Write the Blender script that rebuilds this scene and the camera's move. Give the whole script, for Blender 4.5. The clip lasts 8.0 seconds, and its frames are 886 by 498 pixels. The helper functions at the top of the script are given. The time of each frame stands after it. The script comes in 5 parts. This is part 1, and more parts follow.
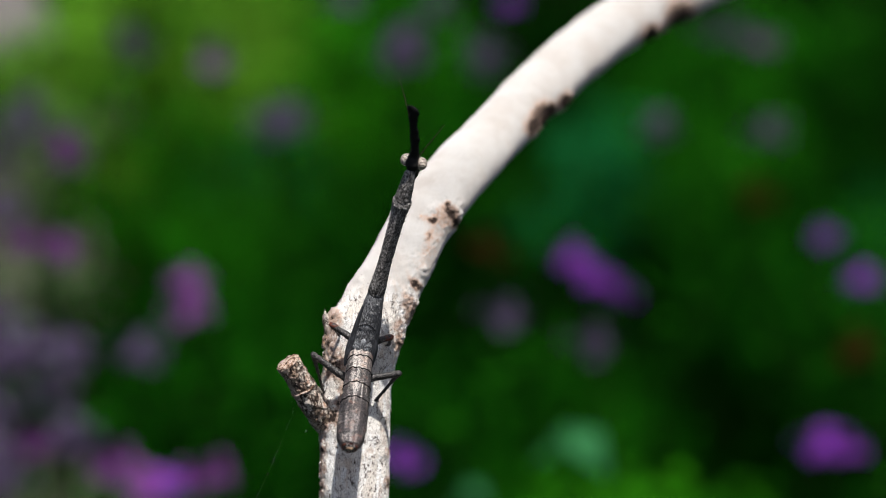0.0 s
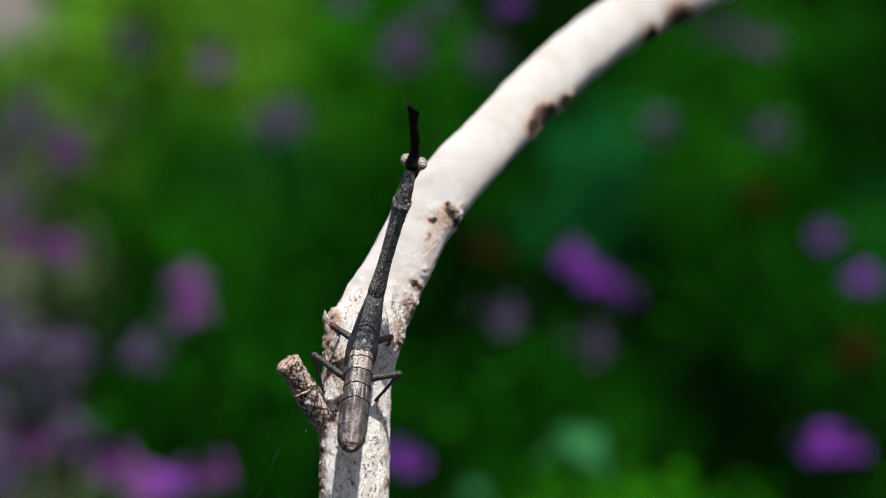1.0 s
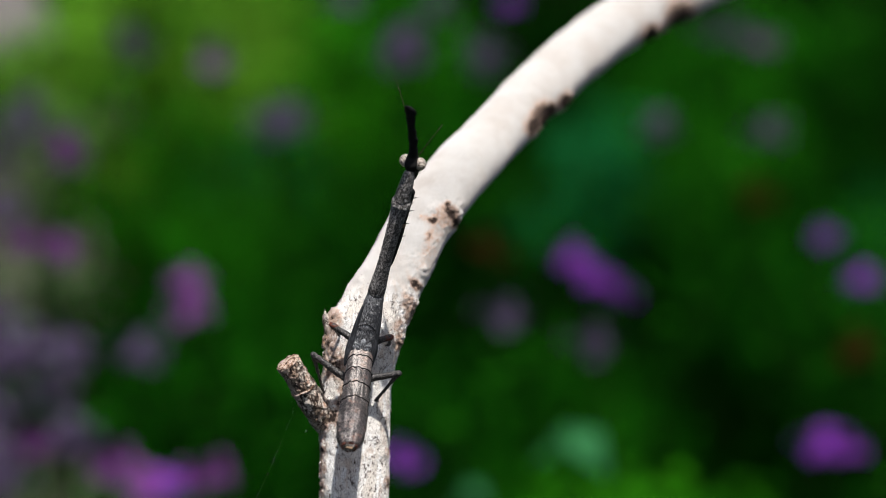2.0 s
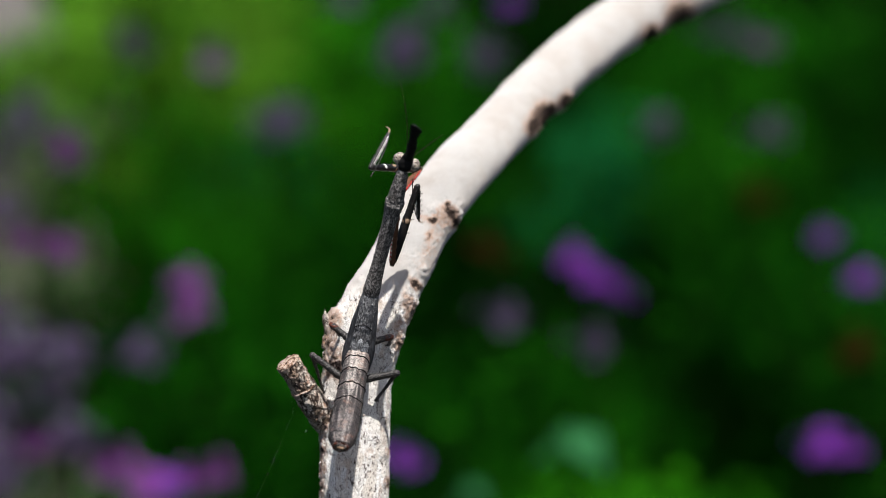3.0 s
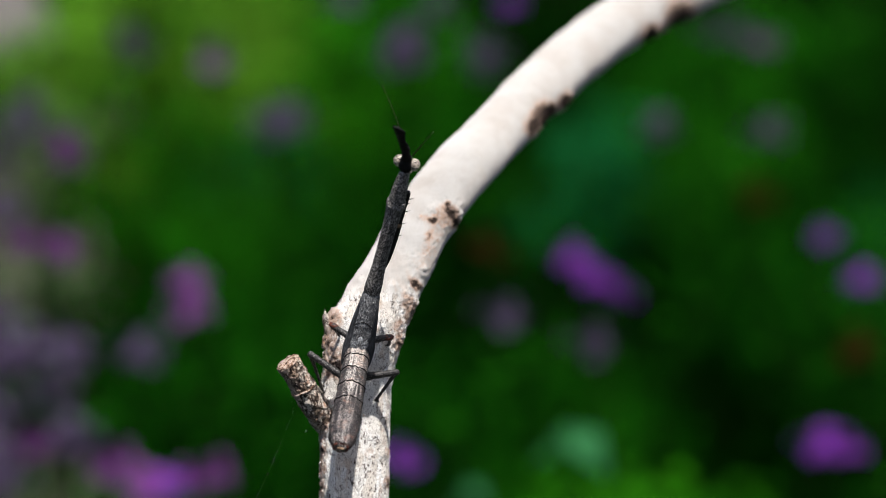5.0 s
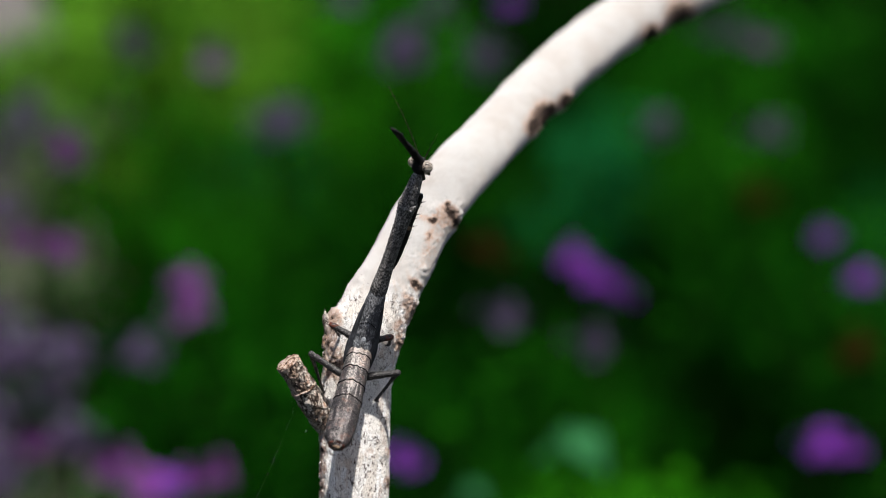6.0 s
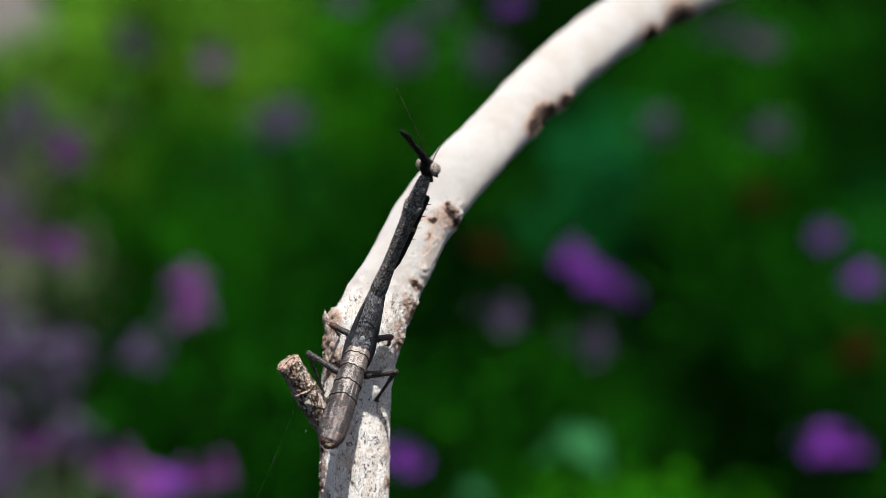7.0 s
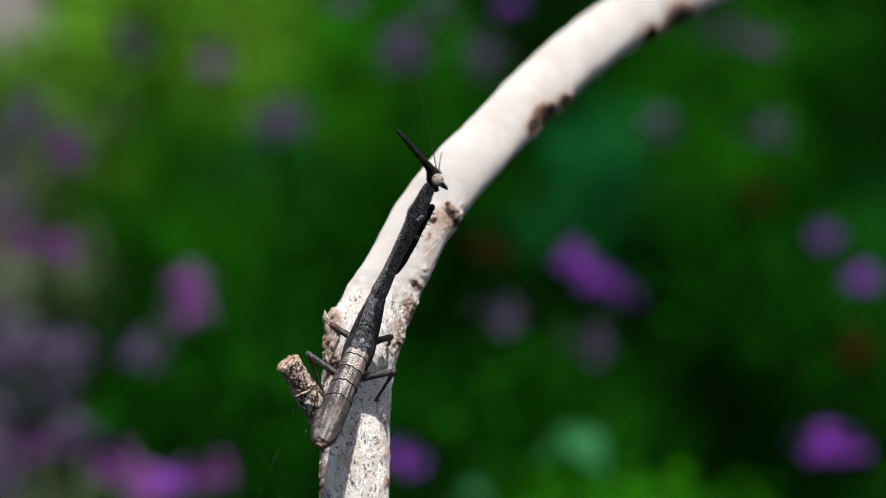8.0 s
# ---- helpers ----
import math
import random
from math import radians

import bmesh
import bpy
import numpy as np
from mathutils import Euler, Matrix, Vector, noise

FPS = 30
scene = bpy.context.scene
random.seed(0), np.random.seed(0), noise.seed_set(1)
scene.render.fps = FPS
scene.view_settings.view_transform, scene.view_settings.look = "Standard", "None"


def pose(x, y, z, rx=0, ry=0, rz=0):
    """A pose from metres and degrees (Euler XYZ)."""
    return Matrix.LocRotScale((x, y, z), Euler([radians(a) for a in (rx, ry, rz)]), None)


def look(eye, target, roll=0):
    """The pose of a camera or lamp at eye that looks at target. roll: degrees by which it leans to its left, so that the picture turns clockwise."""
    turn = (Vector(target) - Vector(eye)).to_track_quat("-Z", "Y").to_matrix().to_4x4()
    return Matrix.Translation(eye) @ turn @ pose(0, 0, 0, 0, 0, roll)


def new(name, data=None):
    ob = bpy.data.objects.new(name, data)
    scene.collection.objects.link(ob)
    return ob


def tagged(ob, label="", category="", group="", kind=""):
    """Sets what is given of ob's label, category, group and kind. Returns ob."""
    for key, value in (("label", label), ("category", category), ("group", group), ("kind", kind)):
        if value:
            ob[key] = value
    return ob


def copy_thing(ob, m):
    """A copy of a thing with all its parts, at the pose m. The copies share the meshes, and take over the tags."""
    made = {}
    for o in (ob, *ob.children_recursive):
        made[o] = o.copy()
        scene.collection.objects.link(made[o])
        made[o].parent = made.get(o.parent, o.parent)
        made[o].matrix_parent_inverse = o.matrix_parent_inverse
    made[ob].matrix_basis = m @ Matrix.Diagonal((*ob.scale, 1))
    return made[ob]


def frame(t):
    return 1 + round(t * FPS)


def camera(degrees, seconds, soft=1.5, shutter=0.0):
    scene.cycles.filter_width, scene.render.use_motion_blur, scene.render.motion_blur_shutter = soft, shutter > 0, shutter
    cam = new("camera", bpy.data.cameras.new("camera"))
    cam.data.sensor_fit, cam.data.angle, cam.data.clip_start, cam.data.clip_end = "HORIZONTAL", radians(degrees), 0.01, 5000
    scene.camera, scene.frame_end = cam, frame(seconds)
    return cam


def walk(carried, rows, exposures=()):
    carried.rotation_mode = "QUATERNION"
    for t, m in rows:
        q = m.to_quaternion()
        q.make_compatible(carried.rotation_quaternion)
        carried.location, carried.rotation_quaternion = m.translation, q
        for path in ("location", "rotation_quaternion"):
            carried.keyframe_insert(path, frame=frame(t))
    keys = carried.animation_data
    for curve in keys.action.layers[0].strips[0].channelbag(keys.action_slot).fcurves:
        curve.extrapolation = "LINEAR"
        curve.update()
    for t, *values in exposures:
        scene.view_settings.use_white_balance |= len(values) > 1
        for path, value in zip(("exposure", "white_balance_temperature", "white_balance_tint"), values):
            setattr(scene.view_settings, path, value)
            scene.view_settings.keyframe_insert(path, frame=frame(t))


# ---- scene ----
MM = 0.001
# the subject's own axes: x across, y up the twig, z towards the lens
STAGE = pose(0, 0, 1.15, 70, 0, 0)

# ---- camera ----
cam = camera(19.41, 8.0, soft=0.5, shutter=0.2)
cam.data.dof.use_dof = True
cam.data.dof.focus_distance = 0.5445
cam.data.dof.aperture_fstop = 10.0
CAMERA_POSE = STAGE @ Matrix.Translation((0, 0, 0.550))
walk(cam, [(0.0, CAMERA_POSE), (8.0, CAMERA_POSE)])

# ---- world and sun ----
SUN = Vector((0.115, -0.236, 0.969)).normalized()
world = bpy.data.worlds.new("garden_sky")
scene.world = world
world.use_nodes = True
wn = world.node_tree
sky = wn.nodes.new("ShaderNodeTexSky")
sky.sky_type = "NISHITA"
sky.sun_disc = False
sky.air_density, sky.dust_density, sky.ozone_density = 0.8, 3.2, 0.7
sky.sun_elevation = math.asin(SUN.z)
sky.sun_rotation = math.atan2(SUN.x, SUN.y)
wn.nodes["Background"].inputs["Strength"].default_value = 0.076
wn.links.new(sky.outputs["Color"], wn.nodes["Background"].inputs["Color"])
sun = new("sun", bpy.data.lights.new("sun", "SUN"))
sun.data.energy = 5.0
sun.data.angle = radians(0.53)
sun.data.color = (1.0, 0.965, 0.925)
sun.matrix_world = look(SUN * 6, (0, 0, 0))
scene.view_settings.exposure = 0.36


# ---- materials ----
def shader(name, rough=0.6, spec=0.3):
    m = bpy.data.materials.new(name)
    m.use_nodes = True
    b = m.node_tree.nodes["Principled BSDF"]
    b.inputs["Roughness"].default_value = rough
    b.inputs["Specular IOR Level"].default_value = spec
    return m, m.node_tree, b


def node(tree, kind, **inputs):
    n = tree.nodes.new(kind)
    for key, value in inputs.items():
        n.inputs[key.replace("_", " ")].default_value = value
    return n


def ramp(tree, source, stops):
    r = tree.nodes.new("ShaderNodeValToRGB")
    while len(r.color_ramp.elements) < len(stops):
        r.color_ramp.elements.new(0.5)
    for e, (at, colour) in zip(r.color_ramp.elements, stops):
        e.position, e.color = at, (*colour, 1)
    tree.links.new(source, r.inputs["Fac"])
    return r.outputs["Color"]


def mix(tree, fac, a, b, how="MIX"):
    n = tree.nodes.new("ShaderNodeMix")
    n.data_type, n.blend_type = "RGBA", how
    for value, socket in ((fac, n.inputs[0]), (a, n.inputs[6]), (b, n.inputs[7])):
        if isinstance(value, (int, float)):
            socket.default_value = value
        elif isinstance(value, tuple):
            socket.default_value = (*value, 1)
        else:
            tree.links.new(value, socket)
    return n.outputs[2]


def noise_fac(tree, coord, scale, detail=4.0, rough=0.55, stretch=None):
    if stretch:
        mp = tree.nodes.new("ShaderNodeMapping")
        mp.inputs["Scale"].default_value = stretch
        tree.links.new(coord, mp.inputs["Vector"])
        coord = mp.outputs["Vector"]
    n = node(tree, "ShaderNodeTexNoise", Scale=scale, Detail=detail, Roughness=rough)
    tree.links.new(coord, n.inputs["Vector"])
    return n.outputs["Fac"]


def bump(tree, bsdf, height, dist, strength=1.0):
    n = node(tree, "ShaderNodeBump", Strength=strength, Distance=dist)
    tree.links.new(height, n.inputs["Height"])
    tree.links.new(n.outputs["Normal"], bsdf.inputs["Normal"])


def sum_of(tree, how, a, b):
    """One step of arithmetic between sockets or numbers."""
    n = tree.nodes.new("ShaderNodeMath")
    n.operation = how
    for value, socket in ((a, n.inputs[0]), (b, n.inputs[1])):
        if isinstance(value, (int, float)):
            socket.default_value = value
        else:
            tree.links.new(value, socket)
    return n.outputs[0]


def ramped(tree, value, lo, hi):
    """0 at lo to 1 at hi, whichever is larger."""
    n = tree.nodes.new("ShaderNodeMapRange")
    n.inputs["From Min"].default_value, n.inputs["From Max"].default_value = lo, hi
    tree.links.new(value, n.inputs["Value"])
    return n.outputs["Result"]


def read(tree, name):
    n = tree.nodes.new("ShaderNodeAttribute")
    n.attribute_name = name
    return n.outputs["Fac"]


def plates(tree, coord, scale, stretch, warp=0.0016):
    """Cracked plates: how far from the nearest crack, and a tone for each plate."""
    n = node(tree, "ShaderNodeTexNoise", Scale=scale * 1.3, Detail=4.0)
    tree.links.new(coord, n.inputs["Vector"])
    shift = tree.nodes.new("ShaderNodeVectorMath")
    shift.operation = "MULTIPLY_ADD"
    tree.links.new(n.outputs["Color"], shift.inputs[0])
    shift.inputs[1].default_value = (warp, warp, warp)
    tree.links.new(coord, shift.inputs[2])
    mp = tree.nodes.new("ShaderNodeMapping")
    mp.inputs["Scale"].default_value = stretch
    tree.links.new(shift.outputs[0], mp.inputs["Vector"])
    out = []
    for feature, socket in (("DISTANCE_TO_EDGE", "Distance"), ("F1", "Color")):
        v = node(tree, "ShaderNodeTexVoronoi", Scale=scale)
        v.feature = feature
        tree.links.new(mp.outputs["Vector"], v.inputs["Vector"])
        out.append(v.outputs[socket])
    return out


def bark_material():
    m, t, b = shader("pale_bark", 0.85, 0.15)
    b.inputs["Diffuse Roughness"].default_value = 1.0
    co = t.nodes.new("ShaderNodeTexCoord").outputs["Object"]
    age, scar = read(t, "age"), read(t, "scar")
    big = noise_fac(t, co, 110, 5, 0.6)
    mid = noise_fac(t, co, 420, 6, 0.68, (1.0, 0.5, 1.0))
    fine = noise_fac(t, co, 2300, 6, 0.70, (1.0, 0.40, 1.0))
    grit = noise_fac(t, co, 4600, 4, 0.65)
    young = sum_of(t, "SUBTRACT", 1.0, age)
    # upper wood is toned darker than old bark to offset its fuller sun
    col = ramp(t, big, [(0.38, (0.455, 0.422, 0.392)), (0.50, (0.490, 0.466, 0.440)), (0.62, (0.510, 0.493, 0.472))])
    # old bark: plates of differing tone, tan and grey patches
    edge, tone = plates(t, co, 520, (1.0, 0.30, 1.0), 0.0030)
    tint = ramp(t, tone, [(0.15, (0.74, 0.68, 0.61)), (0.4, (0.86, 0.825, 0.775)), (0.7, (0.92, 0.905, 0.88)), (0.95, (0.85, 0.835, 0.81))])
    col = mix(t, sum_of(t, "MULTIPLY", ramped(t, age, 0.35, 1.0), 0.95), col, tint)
    col = mix(t, sum_of(t, "MULTIPLY", ramped(t, mid, 0.55, 0.63), sum_of(t, "MULTIPLY", age, 0.55)), col, (0.52, 0.38, 0.28))
    grey = noise_fac(t, co, 250, 5, 0.7)
    col = mix(t, sum_of(t, "MULTIPLY", ramped(t, grey, 0.56, 0.64), sum_of(t, "MULTIPLY", age, 0.35)), col, (0.40, 0.385, 0.36))
    # cracks and pits
    mask = sum_of(t, "MULTIPLY", ramped(t, noise_fac(t, co, 330, 4, 0.6), 0.52, 0.60), ramped(t, age, 0.45, 0.8))
    crack = sum_of(t, "MULTIPLY", ramped(t, edge, 0.055, 0.02), mask)
    col = mix(t, crack, col, (0.075, 0.055, 0.045))
    pit = ramped(t, sum_of(t, "ADD", fine, sum_of(t, "MULTIPLY", young, 0.12)), 0.418, 0.400)
    col = mix(t, pit, col, (0.065, 0.048, 0.04))
    speck = ramped(t, sum_of(t, "ADD", grit, sum_of(t, "MULTIPLY", young, 0.15)), 0.462, 0.425)
    col = mix(t, sum_of(t, "MULTIPLY", speck, 0.65), col, (0.20, 0.155, 0.125))
    # wounds: a peach rim and a dark torn middle, broken up by grain
    near = sum_of(t, "MINIMUM", scar, 0.6)
    torn = sum_of(t, "MULTIPLY", sum_of(t, "SUBTRACT", noise_fac(t, co, 700, 6, 0.68), 0.5), 3.8)
    total = sum_of(t, "ADD", scar, sum_of(t, "MULTIPLY", torn, near))
    col = mix(t, sum_of(t, "MULTIPLY", ramped(t, total, 0.24, 0.5), 0.8), col, (0.50, 0.33, 0.24))
    col = mix(t, ramped(t, total, 0.56, 0.78), col, (0.050, 0.034, 0.027))
    t.links.new(col, b.inputs["Base Color"])
    height = sum_of(t, "ADD", sum_of(t, "ADD", mid, fine), grit)
    height = sum_of(t, "SUBTRACT", height, sum_of(t, "MULTIPLY", crack, 0.5))
    rough = sum_of(t, "ADD", sum_of(t, "MULTIPLY", near, 1.0), sum_of(t, "ADD", sum_of(t, "MULTIPLY", age, 0.25), 0.25))
    bump(t, b, sum_of(t, "MULTIPLY", height, rough), 0.00042)
    return m


def brown_bark_material(name, dark, mid_c, light, scale=500):
    m, t, b = shader(name, 0.85, 0.2)
    co = t.nodes.new("ShaderNodeTexCoord").outputs["Object"]
    a = noise_fac(t, co, scale, 6, 0.7)
    f = noise_fac(t, co, scale * 4, 4, 0.7)
    col = ramp(t, a, [(0.41, dark), (0.48, mid_c), (0.56, light)])
    col = mix(t, ramp(t, f, [(0.38, (1, 1, 1)), (0.46, (0, 0, 0))]), col, dark)
    t.links.new(col, b.inputs["Base Color"])
    bump(t, b, f, 0.0005)
    return m


def stub_material():
    """Tan bark in small crisp plates, orange where it is rubbed, with black cracks and pits."""
    m, t, b = shader("tan_twig_bark", 0.85, 0.2)
    co = t.nodes.new("ShaderNodeTexCoord").outputs["Object"]
    mp = t.nodes.new("ShaderNodeMapping")
    mp.inputs["Rotation"].default_value = (0, 0, radians(-32))
    t.links.new(co, mp.inputs["Vector"])
    along = mp.outputs["Vector"]
    fine = noise_fac(t, along, 1900, 6, 0.74, (1.0, 0.4, 1.0))
    grit = noise_fac(t, along, 3600, 4, 0.65)
    edge, tone = plates(t, along, 620, (1.0, 0.28, 1.0), 0.0022)
    col = ramp(t, tone, [(0.1, (0.34, 0.24, 0.17)), (0.4, (0.58, 0.45, 0.35)), (0.7, (0.82, 0.74, 0.66)), (1.0, (0.50, 0.38, 0.30))])
    col = mix(t, sum_of(t, "MULTIPLY", ramped(t, noise_fac(t, co, 300, 4, 0.6), 0.54, 0.63), 0.8), col, (0.48, 0.23, 0.13))
    mask = ramped(t, noise_fac(t, co, 360, 4, 0.6), 0.36, 0.46)
    crack = sum_of(t, "MULTIPLY", ramped(t, edge, 0.12, 0.03), mask)
    col = mix(t, crack, col, (0.035, 0.024, 0.02))
    col = mix(t, ramped(t, fine, 0.465, 0.42), col, (0.07, 0.048, 0.037))
    col = mix(t, sum_of(t, "MULTIPLY", ramped(t, grit, 0.46, 0.41), 0.75), col, (0.17, 0.12, 0.09))
    t.links.new(col, b.inputs["Base Color"])
    height = sum_of(t, "SUBTRACT", sum_of(t, "ADD", fine, grit), sum_of(t, "MULTIPLY", crack, 0.6))
    bump(t, b, height, 0.00035)
    return m


def chitin(name, dark, light, lo, hi, scale, rough=0.55, blotch=None, stretch=(1, 0.5, 1), streak=0.0):
    """Dull insect skin: a dark ground with pale speckles, and paler blotches at a larger scale."""
    m, t, b = shader(name, rough, 0.35)
    co = t.nodes.new("ShaderNodeTexCoord").outputs["Object"]
    f = noise_fac(t, co, scale, 5, 0.65, stretch)
    g = noise_fac(t, co, scale * 0.16, 3, 0.6)
    col = ramp(t, f, [(lo, dark), (hi, light)])
    if blotch:
        col = mix(t, ramp(t, g, [(0.48, (0, 0, 0)), (0.62, (1, 1, 1))]), col, blotch)
    if streak:
        lines = noise_fac(t, co, 800, 4, 0.6, (1.7, 0.22, 1.7))
        col = mix(t, sum_of(t, "MULTIPLY", ramped(t, lines, 0.56, 0.46), streak), col, tuple(1.6 * c for c in dark))
    col = mix(t, ramp(t, g, [(0.35, (0.65, 0.65, 0.65)), (0.6, (0, 0, 0))]), col, dark)
    t.links.new(col, b.inputs["Base Color"])
    bump(t, b, f, 0.00012, 0.8)
    return m


def banded_skin(name, reach, start, streak=0.30, dark=(0.016, 0.012, 0.011), pale=(0.62, 0.56, 0.51)):
    """Abdomen skin: pale grains thick along the middle line and two side lines, brown-black and glossy between."""
    m, t, b = shader(name, 0.30, 0.55)
    co = t.nodes.new("ShaderNodeTexCoord").outputs["Object"]
    xyz = t.nodes.new("ShaderNodeSeparateXYZ")
    t.links.new(co, xyz.inputs[0])
    across = sum_of(t, "MULTIPLY", sum_of(t, "ABSOLUTE", xyz.outputs["X"], 0.0), 1000.0)
    middle = ramped(t, across, reach, 0.0)
    line = ramped(t, sum_of(t, "ABSOLUTE", sum_of(t, "SUBTRACT", across, 1.25), 0.0), 0.45, 0.0)
    grain = noise_fac(t, co, 6200, 5, 0.66, (1.0, 0.45, 1.0))
    long = noise_fac(t, co, 900, 4, 0.6, (1.9, 0.20, 1.9))
    patch = noise_fac(t, co, 520, 4, 0.6)
    value = sum_of(t, "ADD", grain, sum_of(t, "MULTIPLY", middle, 0.13))
    value = sum_of(t, "ADD", value, sum_of(t, "MULTIPLY", line, 0.07))
    value = sum_of(t, "ADD", value, sum_of(t, "MULTIPLY", sum_of(t, "SUBTRACT", long, 0.5), streak))
    ground = mix(t, ramped(t, patch, 0.42, 0.60), dark, tuple(3.2 * c for c in dark))
    ground = mix(t, sum_of(t, "MULTIPLY", ramped(t, patch, 0.60, 0.68), 0.7), ground, (0.16, 0.065, 0.04))
    blush = mix(t, sum_of(t, "MULTIPLY", ramped(t, patch, 0.50, 0.60), 0.75), pale, (pale[0] * 0.98, pale[1] * 0.83, pale[2] * 0.74))
    col = mix(t, ramped(t, value, start + 0.085, start + 0.155), ground, blush)
    t.links.new(col, b.inputs["Base Color"])
    bump(t, b, sum_of(t, "ADD", grain, long), 0.00022, 0.9)
    return m


def plain(name, colour, rough=0.5, spec=0.4, vary=0.35, scale=1500):
    m, t, b = shader(name, rough, spec)
    co = t.nodes.new("ShaderNodeTexCoord").outputs["Object"]
    f = noise_fac(t, co, scale, 4)
    lo = tuple(c * (1 - vary) for c in colour)
    hi = tuple(min(1, c * (1 + vary)) for c in colour)
    t.links.new(ramp(t, f, [(0.3, lo), (0.7, hi)]), b.inputs["Base Color"])
    bump(t, b, f, 0.0001, 0.5)
    return m


def eye_material():
    m, t, b = shader("mantis_eye", 0.35, 0.5)
    co = t.nodes.new("ShaderNodeTexCoord").outputs["Object"]
    swirl = noise_fac(t, co, 420, 1.0, 0.5, (1.0, 1.6, 1.0))
    lines = sum_of(t, "SINE", sum_of(t, "MULTIPLY", swirl, 62.0), 0.0)
    col = ramp(t, ramped(t, lines, -1.0, 1.0), [(0.18, (0.018, 0.012, 0.010)), (0.44, (0.16, 0.11, 0.08)), (0.78, (0.60, 0.53, 0.45))])
    t.links.new(col, b.inputs["Base Color"])
    return m


def leaf_material(name, dark, light):
    """Leaves that differ one from another, from deep to light, and a little of the sun shining through."""
    m, t, b = shader(name, 0.7, 0.0)
    geo = t.nodes.new("ShaderNodeNewGeometry")
    low = tuple(0.45 * c for c in dark)
    col = ramp(t, geo.outputs["Random Per Island"], [(0.0, low), (0.45, dark), (0.85, light), (1.0, tuple(min(1, 1.5 * c) for c in light))])
    info = t.nodes.new("ShaderNodeObjectInfo")
    col = mix(t, ramp(t, info.outputs["Random"], [(0.0, (0.92, 0.92, 0.92)), (0.6, (0, 0, 0))]), col, low)
    col = mix(t, ramp(t, info.outputs["Random"], [(0.6, (0, 0, 0)), (1.0, (0.40, 0.40, 0.40))]), col, tuple(min(1, 1.5 * c) for c in light))
    co = t.nodes.new("ShaderNodeTexCoord").outputs["Object"]
    col = mix(t, 0.35, col, ramp(t, noise_fac(t, co, 36, 3), [(0.42, low), (0.60, light)]))
    t.links.new(col, b.inputs["Base Color"])
    tr = t.nodes.new("ShaderNodeBsdfTranslucent")
    t.links.new(col, tr.inputs["Color"])
    ms = node(t, "ShaderNodeMixShader", Fac=0.18)
    t.links.new(b.outputs[0], ms.inputs[1])
    t.links.new(tr.outputs[0], ms.inputs[2])
    t.links.new(ms.outputs[0], t.nodes["Material Output"].inputs["Surface"])
    return m


def soil_material():
    m, t, b = shader("garden_soil", 0.95, 0.0)
    co = t.nodes.new("ShaderNodeTexCoord").outputs["Object"]
    f = noise_fac(t, co, 40, 8, 0.7)
    g = noise_fac(t, co, 2.0, 4)
    # near black: the shade between the shrubs is put into the soil colour
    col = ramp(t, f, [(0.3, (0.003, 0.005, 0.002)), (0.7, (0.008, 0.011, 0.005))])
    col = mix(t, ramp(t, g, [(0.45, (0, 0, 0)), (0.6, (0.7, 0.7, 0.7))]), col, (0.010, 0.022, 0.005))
    t.links.new(col, b.inputs["Base Color"])
    bump(t, b, f, 0.02)
    return m


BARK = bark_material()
STUB_BARK = stub_material()
FLAKE = brown_bark_material("loose_bark", (0.36, 0.27, 0.21), (0.70, 0.62, 0.54), (0.85, 0.81, 0.76), 620)
CUT_WOOD = brown_bark_material("weathered_cut_wood", (0.045, 0.028, 0.020), (0.40, 0.24, 0.16), (0.66, 0.53, 0.44), 1100)
SKIN = chitin("grey_black_skin", (0.022, 0.020, 0.019), (0.58, 0.54, 0.51), 0.45, 0.65, 3900, 0.42, None, (1.15, 0.50, 1.15))
COLLAR_SKIN = chitin("pale_grey_collar_skin", (0.06, 0.058, 0.057), (0.52, 0.50, 0.48), 0.40, 0.62, 4200, 0.40)
THORAX_SKIN = chitin("sooty_skin", (0.036, 0.036, 0.039), (0.50, 0.50, 0.505), 0.43, 0.64, 3400, 0.34, (0.060, 0.060, 0.066), (1.3, 0.5, 1))
PLATE_SKIN = banded_skin("cream_speckled_skin", 2.8, 0.495, 0.45, (0.030, 0.025, 0.023), (0.60, 0.545, 0.50))
FRONT_SKIN = banded_skin("pale_streaked_skin", 1.5, 0.515, 0.55, (0.017, 0.014, 0.013), (0.53, 0.485, 0.45))
MID_SKIN = banded_skin("dark_streaked_skin", 1.2, 0.520, 0.60, (0.017, 0.014, 0.013), (0.50, 0.45, 0.415))
TAIL_SKIN = banded_skin("brown_tail_skin", 1.3, 0.500, 0.50, (0.016, 0.013, 0.0125), (0.30, 0.27, 0.255))
WING = chitin("charcoal_wing_bud", (0.024, 0.025, 0.029), (0.120, 0.123, 0.133), 0.42, 0.70, 2600, 0.36, None, (2.6, 0.16, 1))
BLACK = plain("matt_black_horn", (0.009, 0.0085, 0.0085), 0.75, 0.15)
HEAD_SKIN = chitin("glossy_black_head", (0.008, 0.0075, 0.0075), (0.16, 0.15, 0.14), 0.56, 0.66, 2600, 0.32)
PALE = chitin("pale_membrane", (0.085, 0.089, 0.095), (0.53, 0.55, 0.57), 0.40, 0.64, 3000, 0.25, None, (1.5, 1.0, 1))
LEG = chitin("dark_leg_skin", (0.012, 0.011, 0.011), (0.34, 0.315, 0.30), 0.52, 0.66, 5200, 0.45, (0.030, 0.027, 0.026))
